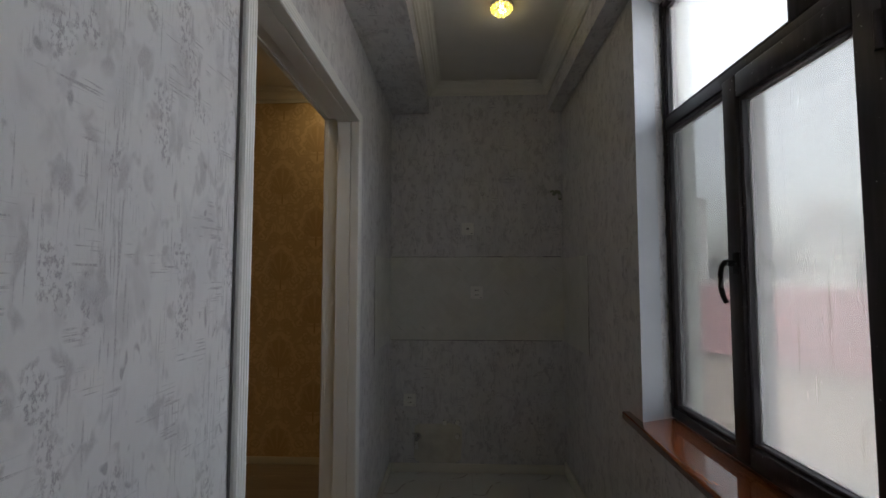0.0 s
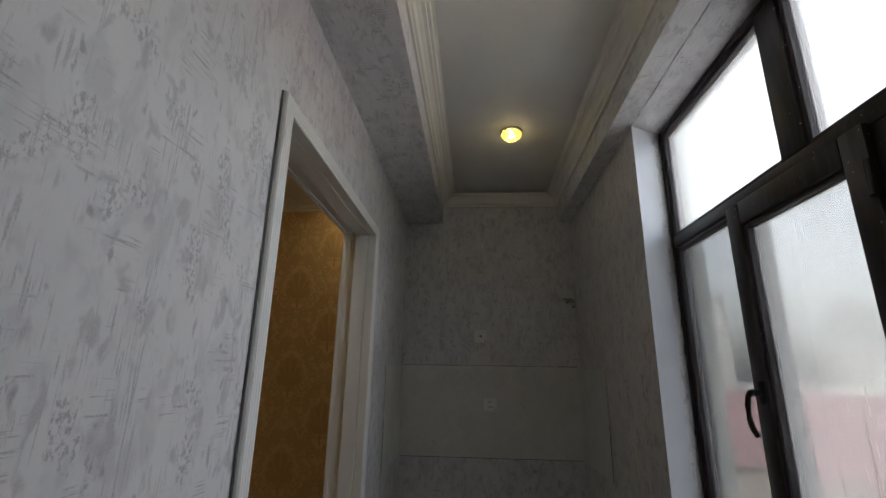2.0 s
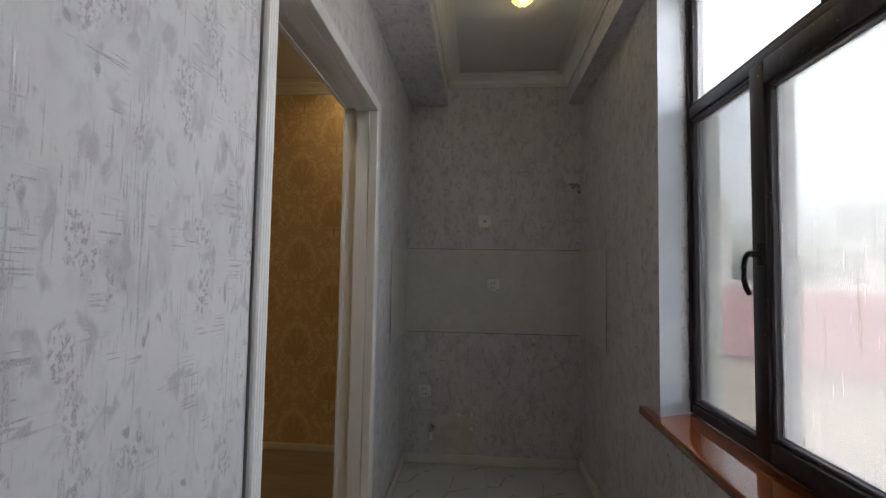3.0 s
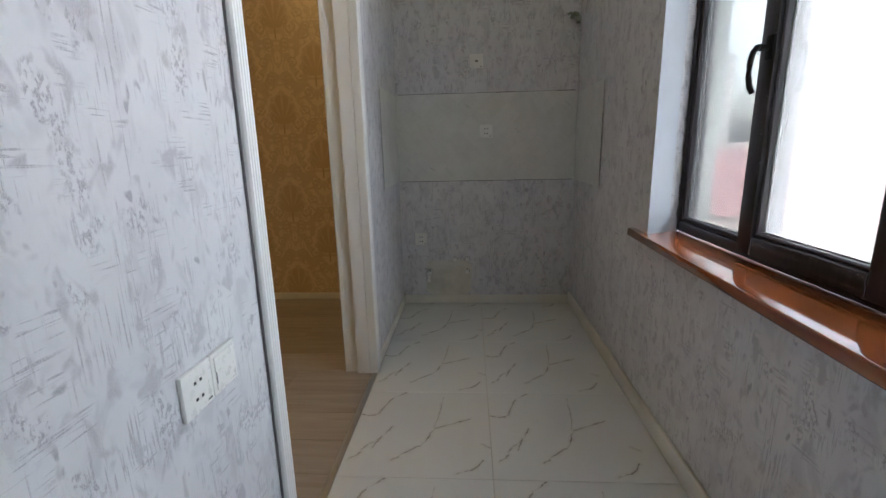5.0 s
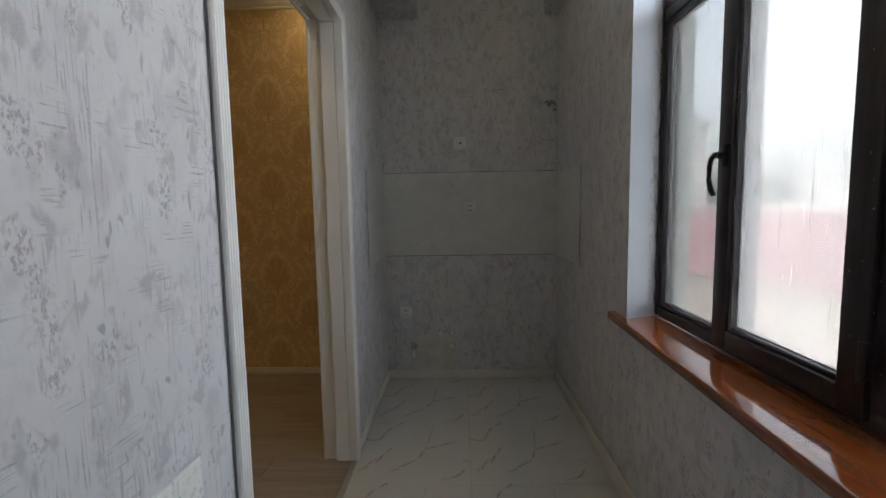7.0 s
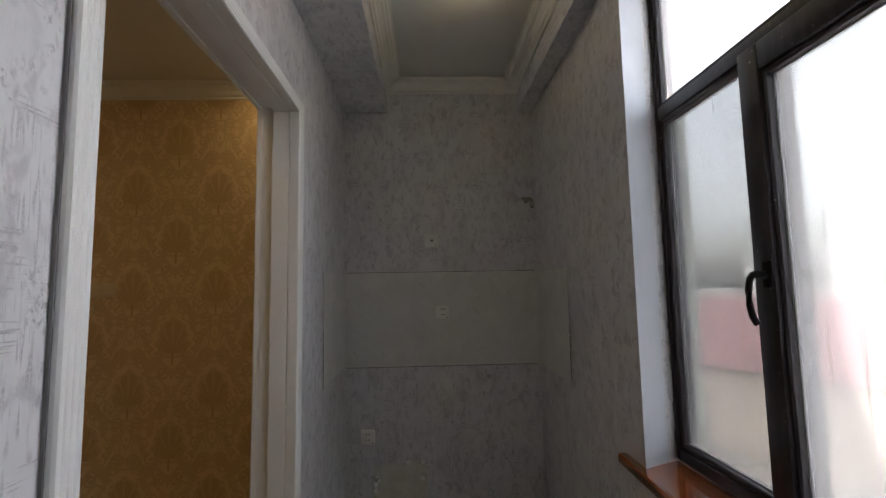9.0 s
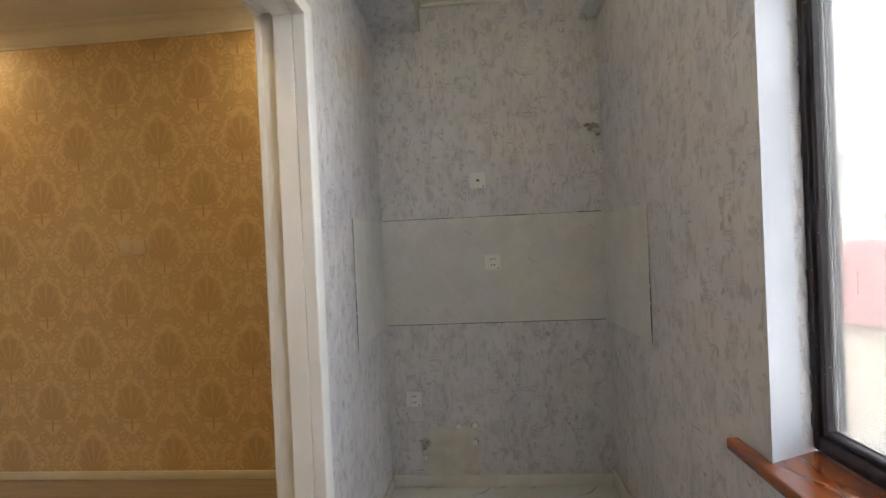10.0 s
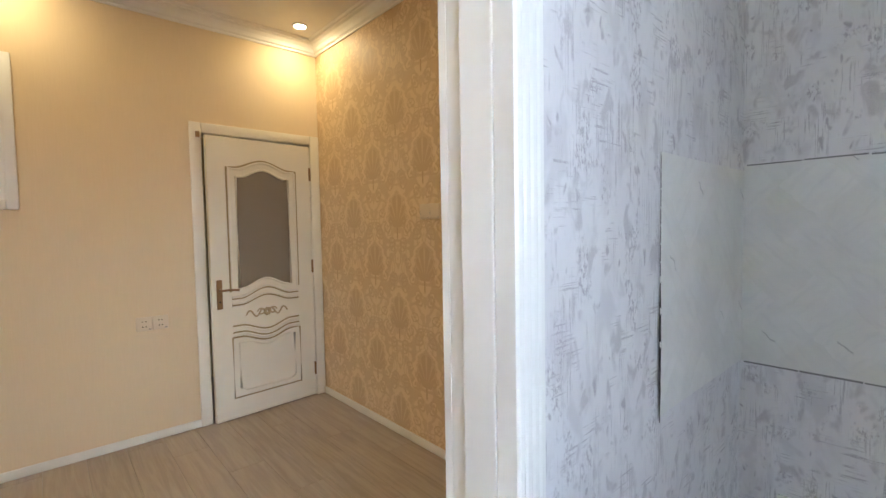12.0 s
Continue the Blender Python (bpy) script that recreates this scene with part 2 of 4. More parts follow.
def make_tile():
    """Polished off-white tile with short grey-brown veins, the same print on each tile."""
    m = Mat("marble_tile", rough=0.22)
    x, y, z = m.xyz()
    r = m.rand()
    wx = m.noise(m.vec(x, y, 0.0), 42.0, 5.0, 0.72)
    wy = m.noise(m.vec(x, y, 5.0), 42.0, 5.0, 0.72)
    px, py = x + (wx - 0.5) * 0.034, y + (wy - 0.5) * 0.034
    vein = soft = None
    for width, line in VEINS:
        for (ax, ay), (bx, by) in zip(line, line[1:]):
            dx, dy = bx - ax, by - ay
            qx, qy = px - ax, py - ay
            t = ((qx * dx + qy * dy) / (dx * dx + dy * dy)).op("ADD", 0.0, clamp=True)
            ex, ey = qx - t * dx, qy - t * dy
            d = (ex * ex + ey * ey).op("SQRT")
            v = d / width
            vein = v if vein is None else vein.min(v)
    gate = m.noise(m.vec(x, y, 9.0), 24.0, 2.0).step(0.34, 0.56)
    thin = m.noise(m.vec(x, y, 13.0), 60.0, 3.0, 0.7).step(0.30, 0.70)
    core = (1.0 - (vein + (1.0 - thin) * 0.6).step(0.45, 1.5)) * (gate * 0.70 + 0.30)
    soft = 1.0 - vein.step(0.0, 6.0)
    cloud_ = m.noise(None, 4.0, 3.0)
    base = m.mix(cloud_, (0.62, 0.632, 0.622), (0.70, 0.710, 0.698))
    base = m.mix(soft * 0.26 * gate, base, (0.40, 0.36, 0.31))
    m.set("Base Color", m.mix(core * 0.80, base, (0.14, 0.125, 0.110)))
    m.set("Roughness", 0.21 + cloud_ * 0.03 + r * 0.02)
    m.bump(cloud_, 0.03, 0.001)
    return m.mat


def make_laminate():
    """Grey-beige laminate board, grain along x."""
    m = Mat("grey_oak_laminate", rough=0.38)
    x, y, z = m.xyz()
    r = m.rand()
    seed = r * 37.0
    ring = m.noise(m.vec(x * 2.2 + seed, y * 34.0, seed), 1.0, 4.0, 0.6, 0.8)
    fibre = m.noise(m.vec(x * 9.0, y * 330.0, seed), 1.0, 2.0)
    tone = m.mix(ring.step(0.3, 0.7), (0.25, 0.205, 0.165), (0.34, 0.285, 0.235))
    tone = m.mix(fibre.step(0.55, 0.8) * 0.4, tone, (0.22, 0.175, 0.14))
    m.set("Base Color", m.mix(r * 0.25, tone, (0.42, 0.35, 0.29)))
    m.set("Roughness", 0.34 + ring * 0.12)
    m.bump(fibre + ring, 0.12, 0.001)
    return m.mat


def make_red_wood():
    """Lacquered red-brown sill board, grain along y."""
    m = Mat("lacquered_red_wood", rough=0.14)
    x, y, z = m.xyz()
    ring = m.noise(m.vec(x * 9.0, y * 1.6, z * 9.0), 1.0, 3.0, 0.5, 0.7)
    fibre = m.noise(m.vec(x * 300.0, y * 9.0, z * 300.0), 1.0, 2.0)
    tone = m.mix(ring.step(0.32, 0.68), (0.20, 0.052, 0.016), (0.31, 0.090, 0.027))
    m.set("Base Color", m.mix(fibre.step(0.5, 0.8) * 0.22, tone, (0.09, 0.022, 0.009)))
    m.set("Roughness", ring * 0.05 + 0.10)
    m.set("Coat Weight", 1.0)
    m.set("Coat Roughness", 0.04)
    return m.mat


def make_frame_plastic():
    """Dark brown laminated window profile with scuffs and plaster crumbs."""
    m = Mat("dark_window_profile", rough=0.35)
    x, y, z = m.xyz()
    streak = m.noise(m.vec(x * 60.0, y * 60.0, z * 8.0), 1.0, 3.0)
    crumbs = m.noise(None, 75.0, 2.0, 0.6).step(0.70, 0.74)
    base = m.mix(streak.step(0.35, 0.7), (0.019, 0.015, 0.019), (0.040, 0.032, 0.039))
    m.set("Base Color", m.mix(crumbs * 0.8, base, (0.35, 0.35, 0.36)))
    m.set("Roughness", 0.30 + streak * 0.15)
    m.bump(streak, 0.06, 0.001)
    return m.mat


def make_glass(name, fog, haze, veil=0.3, tint=0.37):
    """Thin window glass; fog: how much condensation clings to it, broken by runs of water."""
    m = Mat(name, (0.97, 0.98, 0.98), 0.02)
    x, y, z = m.xyz()
    mist = m.noise(m.vec(0.0, y, z), 3.0, 3.0, 0.6)
    runs = m.noise(m.vec(0.0, y * 70.0, z * 2.2), 1.0, 2.0, 0.6).step(0.60, 0.68)
    drops = m.noise(m.vec(0.0, y * 60.0, z * 45.0), 1.0, 2.0).step(0.66, 0.72)
    cover = mist.step(0.2, 0.8) * (fog * 0.12) + fog * 0.88
    cover = cover * (1.0 - runs * 0.55)
    clear = m.tree.nodes.new("ShaderNodeBsdfTransparent")
    clear.inputs[0].default_value = (tint, tint * 1.02, tint * 1.03, 1)
    wet = m.tree.nodes.new("ShaderNodeBsdfRefraction")
    wet.inputs["IOR"].default_value = 1.06
    wet.inputs["Roughness"].default_value = haze
    wet.inputs["Color"].default_value = (tint, tint * 1.02, tint * 1.03, 1)
    milk = m.tree.nodes.new("ShaderNodeBsdfTranslucent")
    milk.inputs[0].default_value = (tint, tint * 1.02, tint * 1.03, 1)
    film = m.tree.nodes.new("ShaderNodeMixShader")
    film.inputs[0].default_value = veil
    m.tree.links.new(wet.outputs[0], film.inputs[1])
    m.tree.links.new(milk.outputs[0], film.inputs[2])
    gloss = m.tree.nodes.new("ShaderNodeBsdfGlossy")
    gloss.inputs["Roughness"].default_value = 0.03
    fres = m.tree.nodes.new("ShaderNodeFresnel")
    fres.inputs[0].default_value = 1.45
    a = m.tree.nodes.new("ShaderNodeMixShader")
    m.tree.links.new((cover + drops * 0.2).op("MINIMUM", 1.0).socket, a.inputs[0])
    m.tree.links.new(clear.outputs[0], a.inputs[1])
    m.tree.links.new(film.outputs[0], a.inputs[2])
    streak = m.noise(m.vec(0.0, y * 190.0, z * 7.0), 1.0, 2.0, 0.6).step(0.66, 0.70) * m.noise(m.vec(2.0, y * 5.0, z * 4.0), 1.0, 2.0).step(0.50, 0.60)
    bead_ = m.noise(m.vec(4.0, y * 120.0, z * 70.0), 1.0, 1.0).step(0.76, 0.79)
    drop = m.tree.nodes.new("ShaderNodeBsdfRefraction")
    drop.inputs["IOR"].default_value, drop.inputs["Roughness"].default_value = 1.33, 0.30
    drop.inputs["Color"].default_value = (tint * 0.55, tint * 0.56, tint * 0.57, 1)
    wetted = m.tree.nodes.new("ShaderNodeMixShader")
    m.tree.links.new((streak * 0.7).max(bead_ * 0.7).socket, wetted.inputs[0])
    m.tree.links.new(a.outputs[0], wetted.inputs[1])
    m.tree.links.new(drop.outputs[0], wetted.inputs[2])
    b = m.tree.nodes.new("ShaderNodeMixShader")
    m.tree.links.new((V(m.tree, fres.outputs[0]) * 0.8).socket, b.inputs[0])
    m.tree.links.new(wetted.outputs[0], b.inputs[1])
    m.tree.links.new(gloss.outputs[0], b.inputs[2])
    m.tree.links.new(b.outputs[0], m.tree.nodes["Material Output"].inputs[0])
    return m.mat


def make_emitter(name, color, strength):
    m = Mat(name, color, 0.3)
    m.set("Emission Color", (*color, 1))
    m.set("Emission Strength", strength)
    return m.mat


def make_crystal():
    m = Mat("cut_crystal", (1.0, 0.90, 0.45), 0.05)
    m.set("Transmission Weight", 0.85)
    m.set("Emission Color", (1.0, 0.80, 0.22, 1))
    m.set("Emission Strength", 0.045)
    return m.mat


PAPER = make_silver_wallpaper()
PAPER_OVER = make_silver_wallpaper(True)
DAMASK = make_damask()
CREAM = make_cream_paper()
PANEL = make_panel()
PLASTER = make_plaster()
WHITE = make_paint("white_ceiling_paint", (0.74, 0.73, 0.70), 0.6)
CORNICE = make_paint("white_gypsum_moulding", (0.78, 0.77, 0.73), 0.35)
CASING = make_paint("white_lacquered_trim", (0.74, 0.745, 0.73), 0.32, 0.03, 0.04)
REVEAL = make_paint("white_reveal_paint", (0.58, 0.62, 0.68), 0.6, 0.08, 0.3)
OUTER = make_paint("pale_green_render", (0.78, 0.81, 0.74), 0.85, 0.1, 0.3)
SKIRT = make_paint("cream_skirting", (0.74, 0.72, 0.66), 0.4)
DOORPAINT = make_paint("ivory_door_paint", (0.72, 0.68, 0.58), 0.35, 0.03, 0.04)
GILT = make_paint("antique_gold_lines", (0.30, 0.23, 0.11), 0.45)
SCROLL = make_paint("rubbed_gilt_scroll", (0.50, 0.40, 0.24), 0.45, 0.2)
SWITCH = make_paint("white_switch_plastic", (0.78, 0.78, 0.76), 0.28, 0.02, 0.02)
IVORY = make_paint("yellowed_switch_plastic", (0.66, 0.55, 0.40), 0.35, 0.03, 0.02)
HANDLE = Mat("matt_black_plastic", (0.008, 0.0075, 0.008), 0.5, 0.0, 0.18).mat
DARK = make_paint("dark_holes", (0.015, 0.014, 0.013), 0.6)
SEAM = make_paint("dark_seam", (0.22, 0.22, 0.23), 0.8)
GREY = make_paint("grey_seal_and_shade", (0.17, 0.17, 0.175), 0.6)
BRASS = make_paint("aged_brass", (0.22, 0.12, 0.045), 0.35)
STEEL = Mat("brushed_steel", (0.45, 0.45, 0.44), 0.35, 1.0).mat
CHROME = Mat("chrome", (0.7, 0.7, 0.7), 0.12, 1.0).mat
PIPE = make_paint("grey_green_pipe_plastic", (0.25, 0.28, 0.22), 0.5)
TILE = make_tile()
GROUT = make_paint("grey_grout", (0.50, 0.48, 0.44), 0.85)
LAMINATE = make_laminate()
REDWOOD = make_red_wood()
PROFILE = make_frame_plastic()
GLASS_CLEAR = make_glass("rain_streaked_glass", 0.10, 0.02, 0.5, 0.46)
GLASS_FOG = make_glass("fogged_glass", 0.93, 0.22, 0.26, 0.62)
GLASS_UPPER = make_glass("misted_upper_glass", 0.8, 0.25, 0.3, 0.85)
GLASS_DOOR = Mat("frosted_door_glass", (0.20, 0.17, 0.13), 0.30).mat
BULB = make_emitter("warm_led", (1.0, 0.86, 0.45), 2.5)
LED = make_emitter("warm_white_led", (1.0, 0.86, 0.55), 0.6)
CRYSTAL = make_crystal()
CONCRETE = make_paint("subfloor", (0.4, 0.4, 0.39), 0.9)


# ---- mesh helpers ----
def box(bm, x0, x1, y0, y1, z0, z1, bevel=0.0, segments=1):
    made = bmesh.ops.create_cube(bm, size=1.0)["verts"]
    for v in made:
        v.co = Vector(((x0 + x1) / 2 + v.co.x * (x1 - x0), (y0 + y1) / 2 + v.co.y * (y1 - y0), (z0 + z1) / 2 + v.co.z * (z1 - z0)))
    if bevel:
        edges = list({e for v in made for e in v.link_edges})
        bmesh.ops.bevel(bm, geom=edges, offset=bevel, segments=segments, profile=0.5, affect="EDGES")
    return bm


def boxed(*sizes, bevel=0.0, segments=1):
    bm = bmesh.new()
    for s in sizes:
        box(bm, *s, bevel=bevel, segments=segments)
    return bm


def cylinder(bm, r0, r1, a, b, n=20):
    """A tapered rod from a to b."""
    a, b = Vector(a), Vector(b)
    m = Matrix.Translation((a + b) / 2) @ (b - a).to_track_quat("Z", "Y").to_matrix().to_4x4()
    bmesh.ops.create_cone(bm, cap_ends=True, segments=n, radius1=r0, radius2=r1, depth=(b - a).length, matrix=m)
    return bm


def lathe(bm, profile, n=32, at=(0, 0, 0)):
    """Spins (radius, z) points round the z axis at a place."""
    rings = []
    for r, z in profile:
        if r < 1e-6:
            rings.append([bm.verts.new((at[0], at[1], at[2] + z))])
        else:
            rings.append([bm.verts.new((at[0] + r * math.cos(2 * math.pi * k / n), at[1] + r * math.sin(2 * math.pi * k / n), at[2] + z)) for k in range(n)])
    for p, q in zip(rings, rings[1:]):
        for k in range(n):
            j = (k + 1) % n
            face = [p[k % len(p)], p[j % len(p)], q[j % len(q)], q[k % len(q)]]
            face = list(dict.fromkeys(face))
            if len(face) > 2:
                bm.faces.new(face)
    return bm


def tube(bm, points, r, n=10):
    """A round bar along points."""
    pts = [Vector(p) for p in points]
    rings = []
    for k, p in enumerate(pts):
        d = (pts[min(k + 1, len(pts) - 1)] - pts[max(k - 1, 0)]).normalized()
        q = d.to_track_quat("Z", "Y")
        rings.append([bm.verts.new(p + q @ Vector((r * math.cos(2 * math.pi * i / n), r * math.sin(2 * math.pi * i / n), 0))) for i in range(n)])
    for a, b in zip(rings, rings[1:]):
        for i in range(n):
            bm.faces.new((a[i], a[(i + 1) % n], b[(i + 1) % n], b[i]))
    bm.faces.new(rings[0][::-1])
    bm.faces.new(rings[-1])
    return bm


def mesh_of(name, bm, material, smooth=False):
    bmesh.ops.recalc_face_normals(bm, faces=bm.faces)
    me = bpy.data.meshes.new(name)
    bm.to_mesh(me)
    bm.free()
    me.materials.append(material)
    if smooth:
        for p in me.polygons:
            p.use_smooth = True
        me.set_sharp_from_angle(angle=radians(35))
    return me


def thing(name, bm, material, label="", category="", group="", kind="", smooth=False):
    return tagged(new(name, mesh_of(name, bm, material, smooth)), label, category, group, kind)


def part(name, bm, material, parent, label="", smooth=False):
    ob = new(name, mesh_of(name, bm, material, smooth))
    ob.parent = parent
    if label:
        ob["label"] = label
    return ob


def holder(name, label, category, group="", kind="", at=(0, 0, 0)):
    ob = new(name)
    ob.location = at
    return tagged(ob, label, category, group, kind)


def ring_sweep(bm, profile, x0, x1, y0, y1):
    """A moulding round a rectangle: profile points (inset, z), mitred at the corners."""
    rings = [[bm.verts.new(c) for c in ((x0 + d, y0 + d, z), (x1 - d, y0 + d, z), (x1 - d, y1 - d, z), (x0 + d, y1 - d, z))] for d, z in profile]
    for a, b in zip(rings, rings[1:]):
        for k in range(4):
            bm.faces.new((a[k], a[(k + 1) % 4], b[(k + 1) % 4], b[k]))
    return bm


# ---- large structure: the balcony ----
thing("wall_north", boxed((-0.05, 1.60, 0.0, 0.2, -0.1, 2.9)), PAPER, "silver-grey brushed wallpaper on the end wall of the balcony", "wall", kind="structure")
thing("wall_west", boxed((-WALL_T, 0, SOUTH, DOOR_N - 0.045, -0.1, 2.9), (-WALL_T, 0, DOOR_F + 0.045, -0.001, -0.1, 2.9),
      (-WALL_T, 0, DOOR_N - 0.045, DOOR_F + 0.045, DOOR_H + 0.045, 2.9)), PAPER, "silver-grey brushed wallpaper on the wall with the doorway", "wall", kind="structure")


def prism(bm, outline, z0, z1):
    """An upright solid over a plan outline."""
    low, high = ([bm.verts.new((x, y, z)) for x, y in outline] for z in (z0, z1))
    bm.faces.new(low)
    bm.faces.new(high)
    for k in range(len(outline)):
        j = (k + 1) % len(outline)
        bm.faces.new((low[k], low[j], high[j], high[k]))
    return bm


bm = boxed((W, 1.46, OPEN_F, -0.001, -0.1, 2.9), (W, 1.46, WIN_N, OPEN_F, -0.1, WIN_B - 0.035),
           (W + 0.001, 1.46, WIN_N, OPEN_F, WIN_H, 2.9), (W, 1.46, SOUTH, WIN_N, -0.1, 2.9))
prism(bm, [(W, OPEN_F), (W, REV_F + 0.001), (1.46, WIN_F + 0.044)], WIN_B - 0.035, WIN_H)
thing("wall_east", bm, PAPER, "silver-grey brushed wallpaper on the window wall", "wall", kind="structure")
thing("wall_south", boxed((-0.2, 1.6, SOUTH - 0.15, SOUTH, -0.1, 2.9)), PAPER, "silver-grey wallpaper on the rear wall of the balcony", "wall", kind="structure")
thing("ceiling", boxed((BEAM_L - 0.02, BEAM_R + 0.02, SOUTH, 0.0, CEIL, CEIL + 0.15)), WHITE, "plain white painted ceiling panel of the balcony", "ceiling", kind="structure")
thing("beam_west", boxed((0.0, BEAM_L, SOUTH, -0.001, SOFFIT, 2.9)), PAPER_OVER, "lowered ceiling edge covered in silver wallpaper", "beam", kind="structure")
thing("beam_east", boxed((BEAM_R, W, SOUTH, -0.001, SOFFIT, 2.9), (W, 1.46, WIN_N, OPEN_F, SOFFIT - 0.003, SOFFIT + 0.1)), PAPER_OVER, "lowered ceiling edge above the window in silver wallpaper", "beam", kind="structure")
corn = [(0.0, 2.650), (0.010, 2.650), (0.014, 2.660), (0.010, 2.666), (0.022, 2.672), (0.030, 2.690), (0.046, 2.704), (0.060, 2.708),
        (0.062, 2.716), (0.074, 2.718), (0.080, 2.724), (0.092, CEIL - 0.003)]
thing("cornice", ring_sweep(bmesh.new(), corn, BEAM_L + 0.001, BEAM_R - 0.001, SOUTH + 0.001, -0.002), CORNICE,
      "stepped white gypsum cornice round the ceiling panel", "cornice", kind="structure")


def skirting(name, x0, x1, y0, y1, high, label, material=SKIRT):
    """A skirting board with a rounded top, along x or y."""
    thick = min(x1 - x0, y1 - y0)
    bm = boxed((x0, x1, y0, y1, 0.0, high), bevel=min(0.006, thick * 0.4), segments=2)
    return thing(name, bm, material, label, "skirting board", kind="structure", smooth=True)


skirting("baseboard_north", 0.014, W - 0.017, -0.015, -0.001, 0.062, "cream skirting board along the end wall")
skirting("baseboard_east", W - 0.016, W - 0.001, SOUTH, -0.001, 0.085, "cream skirting board under the window wall")
skirting("baseboard_west", 0.001, 0.013, DOOR_F + 0.075, -0.001, 0.062, "cream skirting board beside the doorway")
skirting("baseboard_near", 0.001, 0.013, SOUTH, DOOR_N - 0.075, 0.062, "cream skirting board beside the doorway")

# backsplash sheet, a thin marbled paper that wraps the corner
PZ0, PZ1 = 0.901, 1.484
thing("backsplash_north", boxed((0.003, W - 0.003, -0.003, -0.0005, PZ0, PZ1)), PANEL, "grey-white marbled backsplash sheet on the end wall", "backsplash", kind="structure")
thing("backsplash_west", boxed((0.0005, 0.003, -0.585, -0.003, PZ0 + 0.003, PZ1 - 0.015)), PANEL, "grey-white marbled backsplash sheet beside the doorway", "backsplash", kind="structure")
thing("backsplash_east", boxed((W - 0.003, W - 0.0005, -0.612, -0.003, PZ0 - 0.002, PZ1 - 0.014)), PANEL, "grey-white marbled backsplash sheet on the window wall", "backsplash", kind="structure")


def crack(name, x0, x1, y, z0, z1, seed):
    """An open, ragged paper edge: a dark slit with a curled lip."""
    rng = random.Random(seed)
    h = holder(name, "dark ragged gap at the loose edge of the backsplash", "gap", kind="structure")
    bm, n = bmesh.new(), 14
    left, right = [], []
    for k in range(n + 1):
        z = z0 + (z1 - z0) * k / n
        wide = 0.0115 * math.sin(math.pi * min(0.97, max(0.03, k / n))) ** 0.5 + rng.uniform(0, 0.0012)
        mid = y + rng.uniform(-0.001, 0.001)
        left.append(bm.verts.new(((x0 + x1) / 2, mid - wide / 2, z)))
        right.append(bm.verts.new(((x0 + x1) / 2, mid + wide / 2, z)))
    for k in range(n):
        bm.faces.new((left[k], right[k], right[k + 1], left[k + 1]))
    part("slit", bm, DARK, h)
    x = (x0 + x1) / 2
    bm = bmesh.new()
    for k in range(7):
        a = z1 + 0.27 * k / 7
        box(bm, x - 0.0003, x + 0.0003, y - 0.0014 - 0.0008 * (k % 2), y + 0.0012, a, a + 0.27 / 7 - rng.uniform(0.002, 0.010))
    part("hairline", bm, SEAM, h, "thin grey line of the paper edge")
    for f in (0.55, 0.78, 1.0):
        bm = bmesh.new()
        z = z0 + (z1 - z0) * f
        bmesh.ops.create_icosphere(bm, subdivisions=1, radius=0.006, matrix=Matrix.Translation((x, y + rng.uniform(-0.003, 0.003), z)) @ Matrix.Diagonal((0.25, 0.7, 1.4, 1)))
        part("torn_lip", bm, SWITCH, h, "white torn paper lip")
    return h


crack("gap_west", 0.004, 0.0044, -0.589, PZ0 - 0.01, PZ0 + 0.30, 1)
crack("gap_east", W - 0.0044, W - 0.004, -0.613, PZ0, PZ0 + 0.30, 2)
seam = bmesh.new()
for k in range(9):
    x0 = 0.01 + k * 0.133
    box(seam, x0, x0 + 0.128, -0.0050, -0.0032, PZ1 - 0.0015 + 0.001 * math.sin(k * 2.1), PZ1 + 0.0022 + 0.0012 * math.sin(k * 1.7))
thing("seam_top", seam, SEAM, "dark open seam above the backsplash sheet", "seam", kind="structure")
seam = bmesh.new()
for k in range(9):
    x0 = 0.01 + k * 0.133
    box(seam, x0, x0 + 0.130, -0.0050, -0.0032, PZ0 - 0.0030, PZ0 + 0.0014 + 0.0006 * math.sin(k * 2.3))
thing("seam_bottom", seam, SEAM, "dark open seam below the backsplash sheet", "seam", kind="structure")

# bare patch where pipes come out of the wall
bm = bmesh.new()
rng = random.Random(5)
edge = []
for k in range(40):
    a = 2 * math.pi * k / 40
    c, s_ = math.cos(a), math.sin(a)
    sx = abs(c) ** 0.35 * (1 if c >= 0 else -1)
    sz = abs(s_) ** 0.35 * (1 if s_ >= 0 else -1)
    edge.append(bm.verts.new((0.338 + 0.165 * sx + rng.uniform(-0.006, 0.006), -0.0025, 0.195 + 0.135 * sz + rng.uniform(-0.006, 0.006))))
bm.faces.new(edge)
bmesh.ops.extrude_face_region(bm, geom=bm.faces[:])
for v in list(bm.verts)[:40]:
    v.co.y = -0.0003
thing("bare_patch", bm, PLASTER, "bare grey plaster patch in the wallpaper near the floor", "plaster patch", kind="structure")

# ---- doorway between balcony and room ----
door_1 = holder("door_1", "white lacquered doorway casing with fluted trim, no leaf", "door frame", kind="structure")
FLUTES = [(0.0, -0.004), (0.0, 0.013), (0.0035, 0.017), (0.0123, 0.017), (0.0158, 0.015), (0.0202, 0.017), (0.0273, 0.017), (0.0308, 0.015),
          (0.0352, 0.017), (0.0422, 0.017), (0.0458, 0.015), (0.0502, 0.017), (0.0581, 0.017), (0.0616, 0.012), (0.0616, -0.002)]


